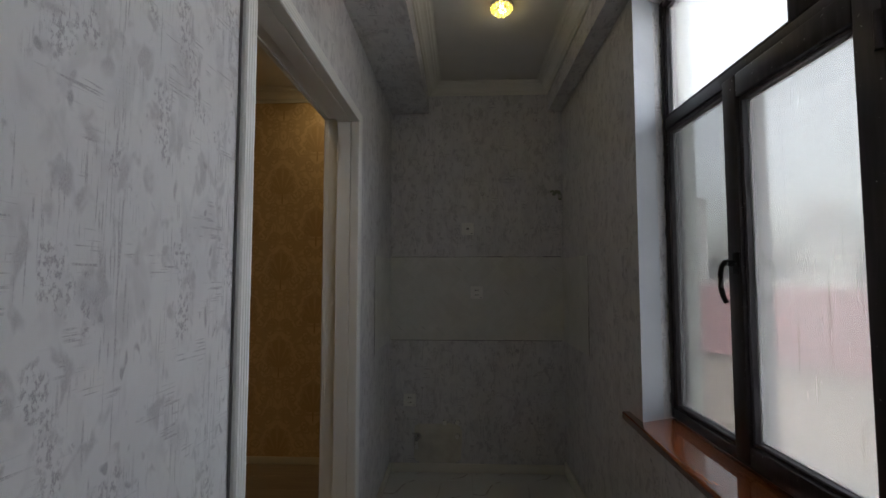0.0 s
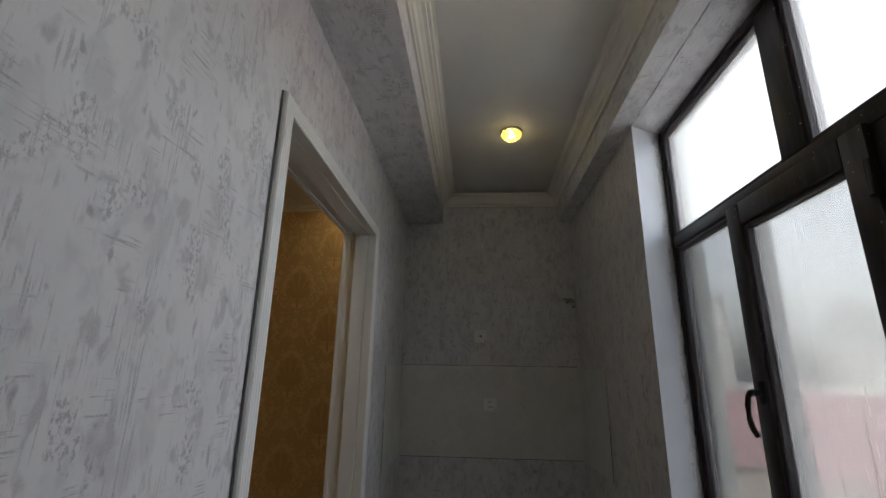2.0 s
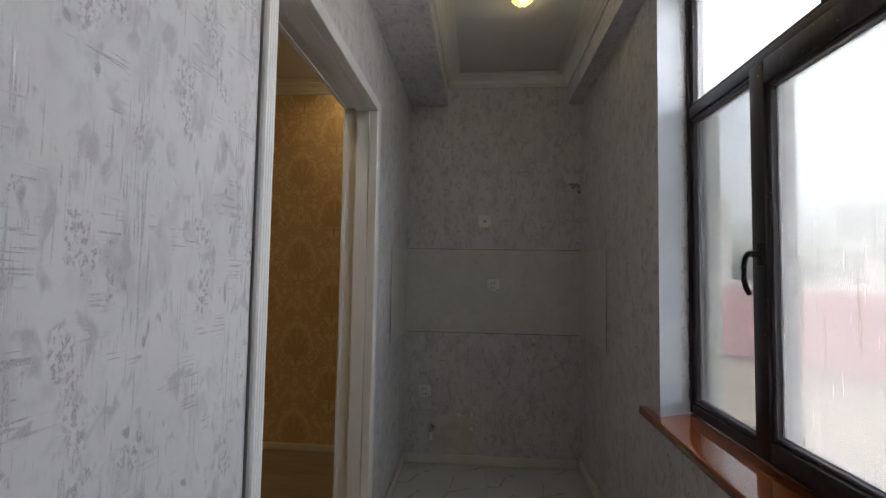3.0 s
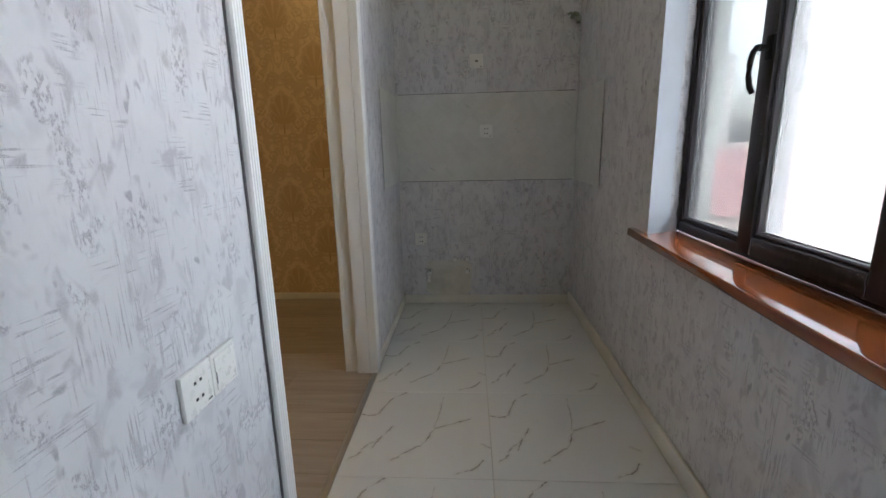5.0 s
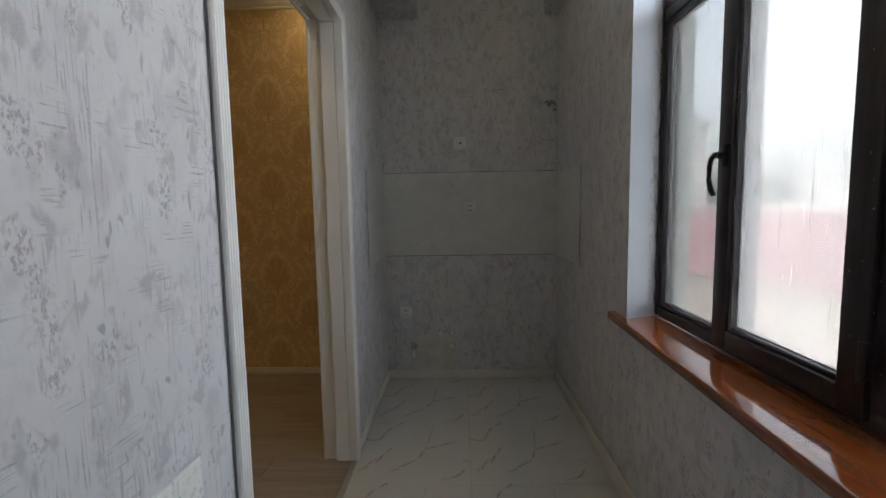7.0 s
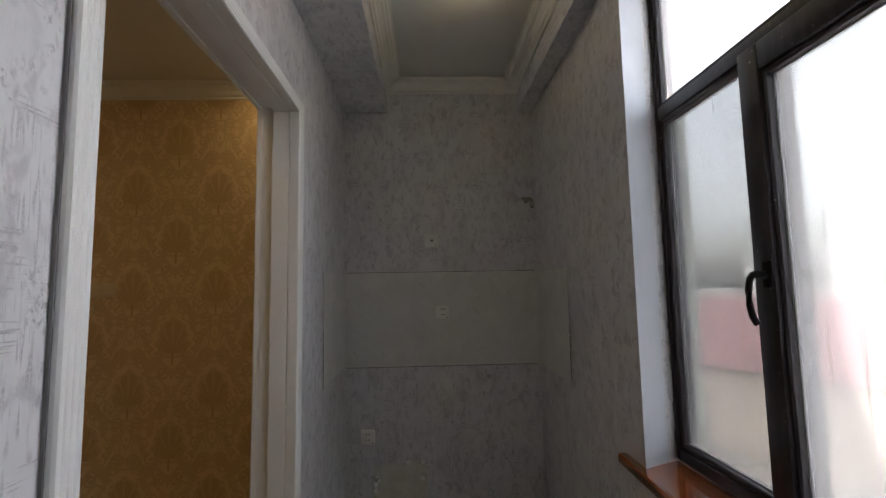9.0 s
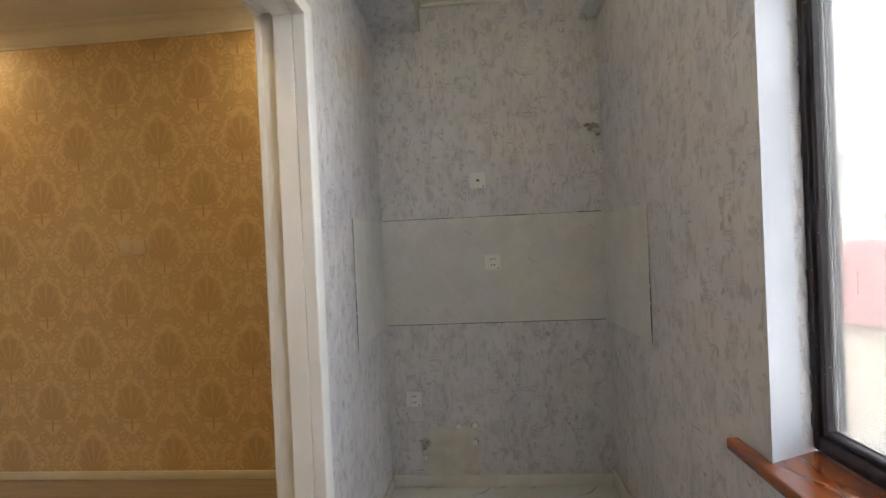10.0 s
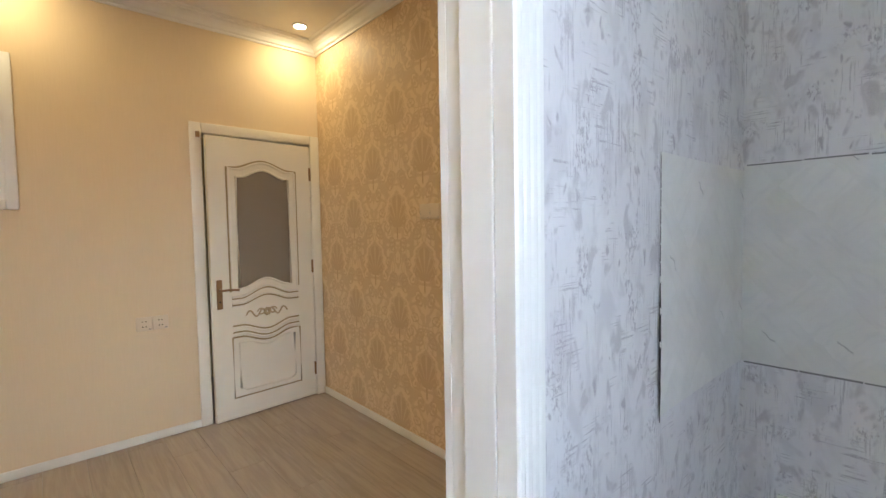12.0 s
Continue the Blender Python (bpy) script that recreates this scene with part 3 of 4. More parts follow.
def casing(side, x, parent, back=0.0):
    """Three mitred trim pieces round the opening; side +1 faces the balcony, -1 the room."""
    def at(w, p, leg):
        xx = x + side * p
        w, v = (w + back) * 0.80, (w + back) * 1.06
        return {"n0": (xx, DOOR_N - w, 0.0), "n1": (xx, DOOR_N - w, DOOR_H + w), "f1": (xx, DOOR_F + v, DOOR_H + w), "f0": (xx, DOOR_F + v, 0.0)}[leg]
    for name, a, b in (("side_trim", "n0", "n1"), ("head_trim", "n1", "f1"), ("side_trim", "f1", "f0")):
        bm = bmesh.new()
        p = [bm.verts.new(at(w, q, a)) for w, q in FLUTES]
        r = [bm.verts.new(at(w, q, b)) for w, q in FLUTES]
        for k in range(len(p)):
            j = (k + 1) % len(p)
            bm.faces.new((p[k], p[j], r[j], r[k]))
        bm.faces.new(p)
        bm.faces.new(r[::-1])
        part(name, bm, CASING, parent, "white fluted door trim")


casing(1, 0.002, door_1)
casing(-1, -WALL_T - 0.002, door_1, 0.018)
part("jamb", boxed((-WALL_T - 0.002, 0.002, DOOR_N - 0.044, DOOR_N - 0.020, 0, DOOR_H + 0.020), bevel=0.001), CASING, door_1)
part("jamb", boxed((-WALL_T - 0.002, 0.002, DOOR_F + 0.020, DOOR_F + 0.044, 0, DOOR_H + 0.020), bevel=0.001), CASING, door_1)
part("head_jamb", boxed((-WALL_T - 0.002, 0.002, DOOR_N - 0.020, DOOR_F + 0.020, DOOR_H + 0.020, DOOR_H + 0.044), bevel=0.001), CASING, door_1)
for x0, x1 in ((-0.090, -0.0245), (-0.0225, 0.0015)):
    for y0, y1 in ((DOOR_N - 0.0215, DOOR_N - 0.001), (DOOR_F + 0.001, DOOR_F + 0.0215)):
        part("lining_board", boxed((x0, x1, y0, y1, 0, DOOR_H + 0.001), bevel=0.002, segments=2), CASING, door_1)
    part("head_lining", boxed((x0, x1, DOOR_N - 0.0215, DOOR_F + 0.0215, DOOR_H + 0.001, DOOR_H + 0.0215), bevel=0.002, segments=2), CASING, door_1)
# dark strip stands in for the shade along the trim's outer side
part("trim_shade_strip", boxed((0.0015, 0.007, DOOR_N - 0.0525, DOOR_N - 0.0494, 0, DOOR_H + 0.050)), GREY, door_1, "dark grey strip painted for the shaded gap between trim and wallpaper")

# ---- window ----
window_1 = holder("window_1", "dark brown plastic window with fogged panes and opening sash", "window", kind="structure")
FX0, FX1 = WIN_X, WIN_X + 0.070


def bar(name, y0, y1, z0, z1, x0=FX0, x1=FX1, parent=window_1, material=PROFILE, label="", bevel=0.006):
    return part(name, boxed((x0, x1, min(y0, y1), max(y0, y1), z0, z1), bevel=bevel, segments=2), material, parent, label, smooth=True)


def pane(y0, y1, z0, z1, material, parent, x=FX0 + 0.030):
    ob = part("pane", boxed((x, x + 0.004, min(y0, y1), max(y0, y1), z0, z1)), material, parent)
    ob.visible_shadow = False
    return ob


def beads(y0, y1, z0, z1, x, parent, w=0.016):
    """Glazing beads with a thin rubber line round a pane."""
    a, b = min(y0, y1), max(y0, y1)
    for q in ((a, a + w, z0, z1), (b - w, b, z0, z1), (a + w, b - w, z0, z0 + w), (a + w, b - w, z1 - w, z1)):
        part("glazing_bead", boxed((x, x + 0.022, *q), bevel=0.004), PROFILE, parent)
    for q in ((a + w, a + w + 0.003, z0 + w, z1 - w), (b - w - 0.003, b - w, z0 + w, z1 - w), (a + w, b - w, z0 + w, z0 + w + 0.003), (a + w, b - w, z1 - w - 0.003, z1 - w)):
        part("rubber_seal", boxed((x + 0.019, x + 0.024, *q)), GREY, parent)


TR0, TR1 = 1.962, 2.010
MUL = 2.043             # upper mullion centre, as -y
JW, HW, FW = 0.022, 0.026, 0.042     # visible widths of jamb, head and foot
bar("frame_jamb", WIN_F, WIN_F - JW, WIN_B, WIN_H)
bar("frame_jamb", WIN_N, WIN_N + 0.068, WIN_B, WIN_H)
bar("frame_head", WIN_F - JW, WIN_N + 0.068, WIN_H - HW, WIN_H)
bar("frame_foot", WIN_F - JW, WIN_N + 0.068, WIN_B, WIN_B + FW)
bar("transom", WIN_F - JW, WIN_N + 0.068, TR0, TR1)
bar("mullion", -MUL + 0.045, -MUL - 0.045, TR1, WIN_H - HW)
ups = [(WIN_F - JW, -MUL + 0.045), (-MUL - 0.045, WIN_N + 0.068)]
for a, b in ups:
    beads(a, b, TR1, WIN_H - HW, FX0 + 0.008, window_1)
    pane(a, b, TR1, WIN_H - HW, GLASS_UPPER, window_1)
bar("mullion", -1.728, -1.796, WIN_B + FW, TR0)
bar("mullion", -2.262, -2.345, WIN_B + FW, TR0)
for a, b, g in ((WIN_F - JW, -1.728, GLASS_CLEAR), (-2.345, WIN_N + 0.068, GLASS_FOG)):
    beads(a, b, WIN_B + FW, TR0, FX0 + 0.008, window_1)
    pane(a, b, WIN_B + FW, TR0, g, window_1)


def sash(a, b, handle_y):
    """An opening leaf, proud of the frame, with its handle."""
    s = new("sash")
    s.parent = window_1
    x0, x1, w, lo, up = FX0 - 0.016, FX0 + 0.050, 0.070, 0.060, 0.076
    z0, z1 = WIN_B + 0.018, TR0 + 0.010
    bar("stile", a, a - w, z0, z1, x0, x1, s, bevel=0.007)
    bar("stile", b, b + w, z0, z1, x0, x1, s, bevel=0.007)
    bar("rail", a - w, b + w, z0, z0 + lo, x0, x1, s, bevel=0.007)
    bar("rail", a - w, b + w, z1 - up, z1, x0, x1, s, bevel=0.007)
    beads(a - w, b + w, z0 + lo, z1 - up, FX0 - 0.006, s, 0.012)
    pane(a - w, b + w, z0 + lo, z1 - up, GLASS_FOG, s, FX0 + 0.016)
    hx, hz = x0, 1.388
    bm = boxed((hx - 0.010, hx, handle_y - 0.014, handle_y + 0.014, hz - 0.034, hz + 0.034), bevel=0.006, segments=3)
    cylinder(bm, 0.010, 0.009, (hx - 0.008, handle_y, hz), (hx - 0.034, handle_y, hz))
    tube(bm, [(hx - 0.026, handle_y, hz + 0.004), (hx - 0.036, handle_y + 0.004, hz + 0.002), (hx - 0.043, handle_y + 0.009, hz - 0.010), (hx - 0.046, handle_y + 0.012, hz - 0.040),
              (hx - 0.045, handle_y + 0.013, hz - 0.075), (hx - 0.039, handle_y + 0.013, hz - 0.102), (hx - 0.030, handle_y + 0.012, hz - 0.120)], 0.0080, 12)
    part("handle", bm, HANDLE, window_1, "dark brown lever window handle", smooth=True)
    for z in (z0 + 0.13, z1 - 0.13):
        bm = bmesh.new()
        cylinder(bm, 0.008, 0.008, (x0 - 0.004, b + 0.004, z - 0.04), (x0 - 0.004, b + 0.004, z + 0.04), 14)
        part("hinge", bm, PROFILE, window_1, smooth=True)


sash(-1.718, -2.268, -1.770)

# sealant crumbs along the frame edge, and the painted reveal
rng = random.Random(11)
bm = bmesh.new()
for k in range(34):
    z = rng.uniform(WIN_B + 0.01, WIN_H - 0.03)
    r = rng.uniform(0.0015, 0.0045)
    bmesh.ops.create_icosphere(bm, subdivisions=1, radius=r, matrix=Matrix.Translation((FX0 - 0.001, WIN_F + rng.uniform(-0.010, 0.001), z)) @ Matrix.Diagonal((1, 1, rng.uniform(1.0, 9.0), 1)))
part("sealant", bm, GREY, window_1, "lumpy grey sealant along the frame", smooth=True)
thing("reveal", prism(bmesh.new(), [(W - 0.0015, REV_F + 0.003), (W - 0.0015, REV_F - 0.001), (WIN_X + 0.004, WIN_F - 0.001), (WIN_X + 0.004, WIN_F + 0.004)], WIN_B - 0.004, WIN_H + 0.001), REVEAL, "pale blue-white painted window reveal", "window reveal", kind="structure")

thing("wall_outer", boxed((1.461, 1.58, -1.09, 0.6, -3.0, 2.9)), OUTER, "pale plastered outer edge of the window opening", "wall", kind="structure")

# sill board: thick lacquered wood with ears past the reveal
bm = bmesh.new()
SX, SZ, ST = 1.190, 0.772, 0.034
SXN = 1.150
outline = [(SX, -1.187), (W, -1.187), (W, REV_F), (WIN_X + 0.02, WIN_F), (WIN_X + 0.02, WIN_N), (W, WIN_N), (W, WIN_N - 0.11), (SXN, WIN_N - 0.11)]
face = bm.faces.new([bm.verts.new((x, y, SZ - ST)) for x, y in outline])
up = bmesh.ops.extrude_face_region(bm, geom=[face])
for v in up["geom"]:
    if isinstance(v, bmesh.types.BMVert):
        v.co.z = SZ
front = [e for e in bm.edges if all(v.co.x < SX + 1e-4 for v in e.verts) and abs(e.verts[0].co.z - e.verts[1].co.z) < 1e-4]
bmesh.ops.bevel(bm, geom=front, offset=0.007, segments=4, profile=0.5, affect="EDGES")
part("window_sill", bm, REDWOOD, window_1, "glossy lacquered red-brown wooden window sill", smooth=True)
bm = boxed((SX + 0.004, W - 0.004, -1.1868, -1.1845, SZ - ST + 0.004, SZ - 0.004))
part("sill_end_cap", bm, DARK, window_1, "raw dark end of the sill board")

# ---- the room behind the doorway ----
thing("wall_room_north", boxed((ROOM_W - 0.1, -WALL_T, ROOM_N, ROOM_N + 0.11, -0.1, 2.9)), DAMASK, "gold damask wallpaper with a dark leaf ornament", "wall", kind="structure")
thing("wall_room_stub", boxed((-WALL_T, -0.051, 0.0, ROOM_N + 0.11, -0.1, 2.9)), DAMASK, "short wall end between room and balcony", "wall", kind="structure")
RD0, RD1, RDH = -0.745, 0.010, 1.965
thing("wall_room_west", boxed((ROOM_W - 0.12, ROOM_W, ROOM_S, RD0 - 0.03, -0.1, 2.9), (ROOM_W - 0.12, ROOM_W, RD1 + 0.03, ROOM_N, -0.1, 2.9),
      (ROOM_W - 0.12, ROOM_W, RD0 - 0.03, RD1 + 0.03, RDH + 0.03, 2.9)), CREAM, "plain warm cream wallpaper beside the panelled door", "wall", kind="structure")
thing("wall_room_south", boxed((ROOM_W - 0.12, -WALL_T, ROOM_S - 0.1, ROOM_S, -0.1, 2.9)), CREAM, "plain warm cream wallpaper", "wall", kind="structure")
# unseen shell, added so no sky light leaks round the door leaf
thing("wall_hall", boxed((ROOM_W - 1.2, ROOM_W - 1.1, -1.6, ROOM_N + 0.11, -0.1, 2.9), (ROOM_W - 1.1, ROOM_W - 0.12, -1.6, -1.5, -0.1, 2.9), (ROOM_W - 1.1, ROOM_W - 0.1, ROOM_N, ROOM_N + 0.11, -0.1, 2.9),
      (ROOM_W - 1.2, ROOM_W - 0.119, -1.6, ROOM_N + 0.11, 2.9, 3.0)), CREAM, "unseen hallway shell added behind the panelled door to keep daylight out", "wall", kind="structure")
thing("ceiling_room", boxed((ROOM_W - 0.12, -WALL_T, ROOM_S - 0.1, ROOM_N + 0.1, ROOM_H, ROOM_H + 0.25)), WHITE, "white painted room ceiling", "ceiling", kind="structure")
rc = [(0.0, 2.655), (0.010, 2.655), (0.013, 2.664), (0.010, 2.669), (0.024, 2.678), (0.034, 2.700), (0.052, 2.720), (0.070, 2.726), (0.072, 2.735), (0.086, 2.738), (0.095, ROOM_H - 0.002)]
thing("cornice_room", ring_sweep(bmesh.new(), rc, ROOM_W, -WALL_T, ROOM_S, ROOM_N), CORNICE, "stepped cream-lit gypsum cornice of the room", "cornice", kind="structure")
skirting("baseboard_room_north", ROOM_W + 0.012, -WALL_T - 0.001, ROOM_N - 0.014, ROOM_N - 0.001, 0.052, "cream skirting board under damask wallpaper")
skirting("baseboard_room_west", ROOM_W + 0.001, ROOM_W + 0.014, ROOM_S, RD0 - 0.072, 0.052, "cream skirting board beside the panelled door")

# ---- things on the balcony ----
def plate(name, at, face, label, holes="five", material=SWITCH, size=0.086, group=""):
    """A flush plate on a wall; face: the turn about z so that the plate's front looks along -y when 0."""
    ob = holder(name, label, "switch" if "switch" in name else "socket", group, at=at)
    ob.rotation_euler = (0, 0, radians(face))
    h = size / 2
    body = part("plate_body", boxed((-h, h, -0.009, 0.001, -h, h), bevel=0.003, segments=2), material, ob, smooth=True)
    bm = bmesh.new()
    if holes == "rocker":
        rocker = part("rocker", boxed((-h * 0.80, h * 0.80, -0.0115, -0.008, -h * 0.80, h * 0.80), bevel=0.002, segments=2), material, ob, smooth=True)
        part("rocker_line", boxed((-h * 0.80, -h * 0.76, -0.0122, -0.0112, -h * 0.45, h * 0.10)), GREY, rocker, "grey indicator line")
    elif holes == "data":
        port = part("port_frame", boxed((-0.014, 0.014, -0.0108, -0.008, -0.010, 0.014), bevel=0.002), material, ob)
        part("port", boxed((-0.009, 0.009, -0.0116, -0.0102, -0.006, 0.006), bevel=0.0008), GREY, port, "grey wall jack opening")
    elif holes == "five":
        for x, z in ((-0.0085, 0.016), (0.0085, 0.016), (-0.0085, -0.016), (0.0085, -0.016)):
            part("pin_hole", boxed((x - 0.0036, x + 0.0036, -0.0098, -0.0086, z - 0.0030, z + 0.0030), bevel=0.0006), DARK, body)
    part("maker_mark", boxed((h * 0.52, h * 0.82, -0.0094, -0.0088, -h * 0.84, -h * 0.74)), GREY, body)
    return ob


plate("wall_socket", (0.549, -0.001, 1.683), 0, "white square data socket above the backsplash", "data")
plate("wall_socket", (0.611, -0.003, 1.233), 0, "white square power socket on the marbled backsplash", group="power sockets on the end wall")
plate("wall_socket", (0.142, -0.001, 0.487), 0, "white square power socket low on the end wall", group="power sockets on the end wall")
plate("wall_socket", (0.001, -2.468, 0.722), 90, "white square power socket beside the doorway")
plate("light_switch", (0.001, -2.381, 0.722), 90, "white rocker light switch beside a power socket", "rocker")


def water_valve(at):
    """Angle valve for the washing machine: flange, body, spout, lever."""
    ob = holder("water_tap", "small chrome angle tap on the bare plaster patch", "tap", at=at)
    bm = lathe(bmesh.new(), [(0.0, 0.0), (0.026, 0.0), (0.024, 0.007), (0.012, 0.010), (0.0, 0.010)], 24)
    bmesh.ops.rotate(bm, verts=bm.verts, matrix=Matrix.Rotation(radians(90), 3, "X"))
    part("flange", bm, CHROME, ob, smooth=True)
    bm = bmesh.new()
    cylinder(bm, 0.011, 0.011, (0, -0.006, 0), (0, -0.070, 0))
    cylinder(bm, 0.014, 0.014, (0, -0.036, 0), (0, -0.054, 0), 6)
    part("body", bm, CHROME, ob, smooth=True)
    bm = bmesh.new()
    tube(bm, [(0, -0.045, 0), (0, -0.056, -0.012), (0, -0.060, -0.030), (0, -0.060, -0.058)], 0.009, 14)
    cylinder(bm, 0.0125, 0.0125, (0, -0.060, -0.040), (0, -0.060, -0.060), 14)
    part("spout", bm, SWITCH, ob, "white plastic spout", smooth=True)
    bm = bmesh.new()
    tube(bm, [(0, -0.050, 0.008), (-0.002, -0.056, 0.026), (-0.014, -0.058, 0.036), (-0.030, -0.058, 0.038)], 0.005, 10)
    part("lever", bm, STEEL, ob, smooth=True)
    return ob


water_valve((0.197, -0.003, 0.240))


def pipe_stub(at, label):
    """A capped pipe end in a broken hole."""
    ob = holder("pipe_outlet", label, "pipe outlet", "pipe outlets in the plaster patch", at=at)
    rng = random.Random(int(at[0] * 1000))
    bm = bmesh.new()
    rim = [bm.verts.new((0.017 * math.cos(a) * rng.uniform(0.8, 1.25), -0.0012, 0.016 * math.sin(a) * rng.uniform(0.8, 1.25))) for a in (2 * math.pi * k / 14 for k in range(14))]
    bm.faces.new(rim)
    part("broken_hole", bm, GREY, ob, "dark chipped hole")
    bm = lathe(bmesh.new(), [(0.0, 0.0), (0.015, 0.0), (0.015, 0.016), (0.013, 0.019), (0.007, 0.019), (0.007, 0.024), (0.0, 0.024)], 18)
    bmesh.ops.rotate(bm, verts=bm.verts, matrix=Matrix.Rotation(radians(90), 3, "X"))
    part("plug", bm, SWITCH, ob, "white plastic pipe plug", smooth=True)
    return ob


pipe_stub((0.386, -0.002, 0.336), "white plugged pipe end above the plaster patch")
pipe_stub((0.474, -0.002, 0.340), "white plugged pipe end above the plaster patch")
pipe_stub((0.472, -0.003, 0.245), "white plugged pipe end at the edge of the plaster patch")

gas = holder("gas_pipe_outlet", "grey-green pipe elbow with a dark open end near the corner", "pipe", at=(1.172, -0.001, 1.925))
bm = bmesh.new()
tube(bm, [(-0.012, 0.0, 0.004), (-0.012, -0.028, 0.004), (-0.004, -0.050, 0.012), (0.010, -0.056, 0.006), (0.016, -0.058, -0.014), (0.017, -0.058, -0.045)], 0.013, 16)
part("elbow", bm, PIPE, gas, smooth=True)
bm = bmesh.new()
cylinder(bm, 0.017, 0.017, (0.016, -0.058, -0.012), (0.017, -0.058, -0.034), 16)
part("collar", bm, STEEL, gas, smooth=True)
bm = bmesh.new()
cylinder(bm, 0.0105, 0.0105, (0.017, -0.058, -0.040), (0.017, -0.058, -0.0462), 16)
part("bore", bm, DARK, gas)
bm = bmesh.new()
tube(bm, [(-0.012, -0.030, 0.012), (-0.030, -0.036, 0.020), (-0.044, -0.038, 0.010)], 0.008, 10)
part("lever", bm, PIPE, gas, smooth=True)


def crystal_lamp(at):
    """A small cut-glass spotlight hanging just under the ceiling."""
    ob = holder("ceiling_spotlight", "lit yellow cut-crystal spotlight set in the white ceiling", "ceiling lamp", "spotlights on the balcony ceiling", at=at)
    part("mount_ring", lathe(bmesh.new(), [(0.0, 0.0), (0.046, 0.0), (0.046, -0.006), (0.042, -0.010), (0.030, -0.010), (0.0, -0.010)], 32), CHROME, ob, "chrome ring", smooth=True)
    for k in range(12):
        a = 2 * math.pi * k / 12
        bm = bmesh.new()
        bmesh.ops.create_icosphere(bm, subdivisions=1, radius=0.0105, matrix=Matrix.Translation((0.036 * math.cos(a), 0.036 * math.sin(a), -0.019)) @ Matrix.Diagonal((1, 1, 1.1, 1)))
        part("crystal", bm, CRYSTAL, ob, "faceted yellow-lit crystal")
    for k in range(8):
        a = 2 * math.pi * (k + 0.5) / 8
        bm = bmesh.new()
        bmesh.ops.create_icosphere(bm, subdivisions=1, radius=0.0100, matrix=Matrix.Translation((0.022 * math.cos(a), 0.022 * math.sin(a), -0.036)))
        part("crystal", bm, CRYSTAL, ob, "faceted yellow-lit crystal")
    bm = bmesh.new()
    bmesh.ops.create_uvsphere(bm, u_segments=14, v_segments=8, radius=0.012, matrix=Matrix.Translation((0, 0, -0.024)))
    part("bulb", bm, BULB, ob, "glowing yellow bulb", smooth=True)
    ob.scale = (1.3, 1.3, 1.15)
    return ob


for x, y in ((0.712, -0.955), (0.724, -2.045), (0.72, -3.15)):
    crystal_lamp((x, y, CEIL))
    d = bpy.data.lights.new("spotlight_glow", "POINT")
    d.energy, d.color, d.shadow_soft_size = LAMP_SMALL, (1.0, 0.84, 0.54), 0.02
    lamp = new("spotlight_glow", d)
    lamp.location = (x, y, CEIL - 0.072)


# ---- things in the room ----
def downlight(at):
    ob = holder("room_downlight_and_fill", "lit round white downlight in the room ceiling; the southmost two are added fill", "ceiling lamp", "downlights of the room", at=at)
    part("trim_ring", lathe(bmesh.new(), [(0.040, 0.0), (0.055, 0.0), (0.054, -0.005), (0.048, -0.008), (0.040, -0.006), (0.038, 0.0)], 32), CASING, ob, smooth=True)
    part("lens", lathe(bmesh.new(), [(0.0, -0.010), (0.020, -0.009), (0.038, -0.004), (0.038, 0.0)], 28), LED, ob, "glowing warm white lens", smooth=True)
    return ob


# the two at y = -3.0 are out of view, added to even the room's light
for x, y in ((-0.42, -0.20), (-2.66, -0.14), (-2.66, -1.70), (-0.42, -1.70), (-2.66, -3.0), (-0.42, -3.0)):
    downlight((x, y, ROOM_H - 0.001))
    d = bpy.data.lights.new("downlight_and_fill_beam", "AREA")
    d.energy, d.color, d.shape, d.size = LAMP_ROOM, (1.0, 0.75, 0.39), "DISK", 0.07
    lamp = new("downlight_and_fill_beam", d)
    lamp.location = (x, y, ROOM_H - 0.02)

plate("room_switch", (-1.590, ROOM_N - 0.001, 1.408), 0, "cream-lit rocker switch on the damask wallpaper", "rocker", material=IVORY)
plate("room_switch", (-1.503, ROOM_N - 0.001, 1.408), 0, "cream-lit rocker switch on the damask wallpaper", "rocker", material=IVORY)
plate("room_socket", (ROOM_W + 0.001, -1.115, 0.745), 90, "cream power socket on the cream wall beside the door", material=IVORY)
plate("room_socket", (ROOM_W + 0.001, -1.028, 0.745), 90, "cream power socket on the cream wall beside the door", material=IVORY)

# framed white hatch on the cream wall
hatch = holder("wall_hatch", "white framed hatch panel on the cream wall", "wall panel", at=(ROOM_W, 0, 0))
HY0, HY1, HZ0, HZ1 = -2.25, -1.645, 1.45, 2.27
part("panel", boxed((0.001, 0.012, HY0 + 0.03, HY1 - 0.03, HZ0 + 0.03, HZ1 - 0.03), bevel=0.002), CASING, hatch)
for q in ((HY0, HY0 + 0.05, HZ0, HZ1), (HY1 - 0.05, HY1, HZ0, HZ1), (HY0 + 0.05, HY1 - 0.05, HZ0, HZ0 + 0.05), (HY0 + 0.05, HY1 - 0.05, HZ1 - 0.05, HZ1)):
    part("frame_strip", boxed((0.001, 0.026, *q), bevel=0.006, segments=2), CASING, hatch, smooth=True)


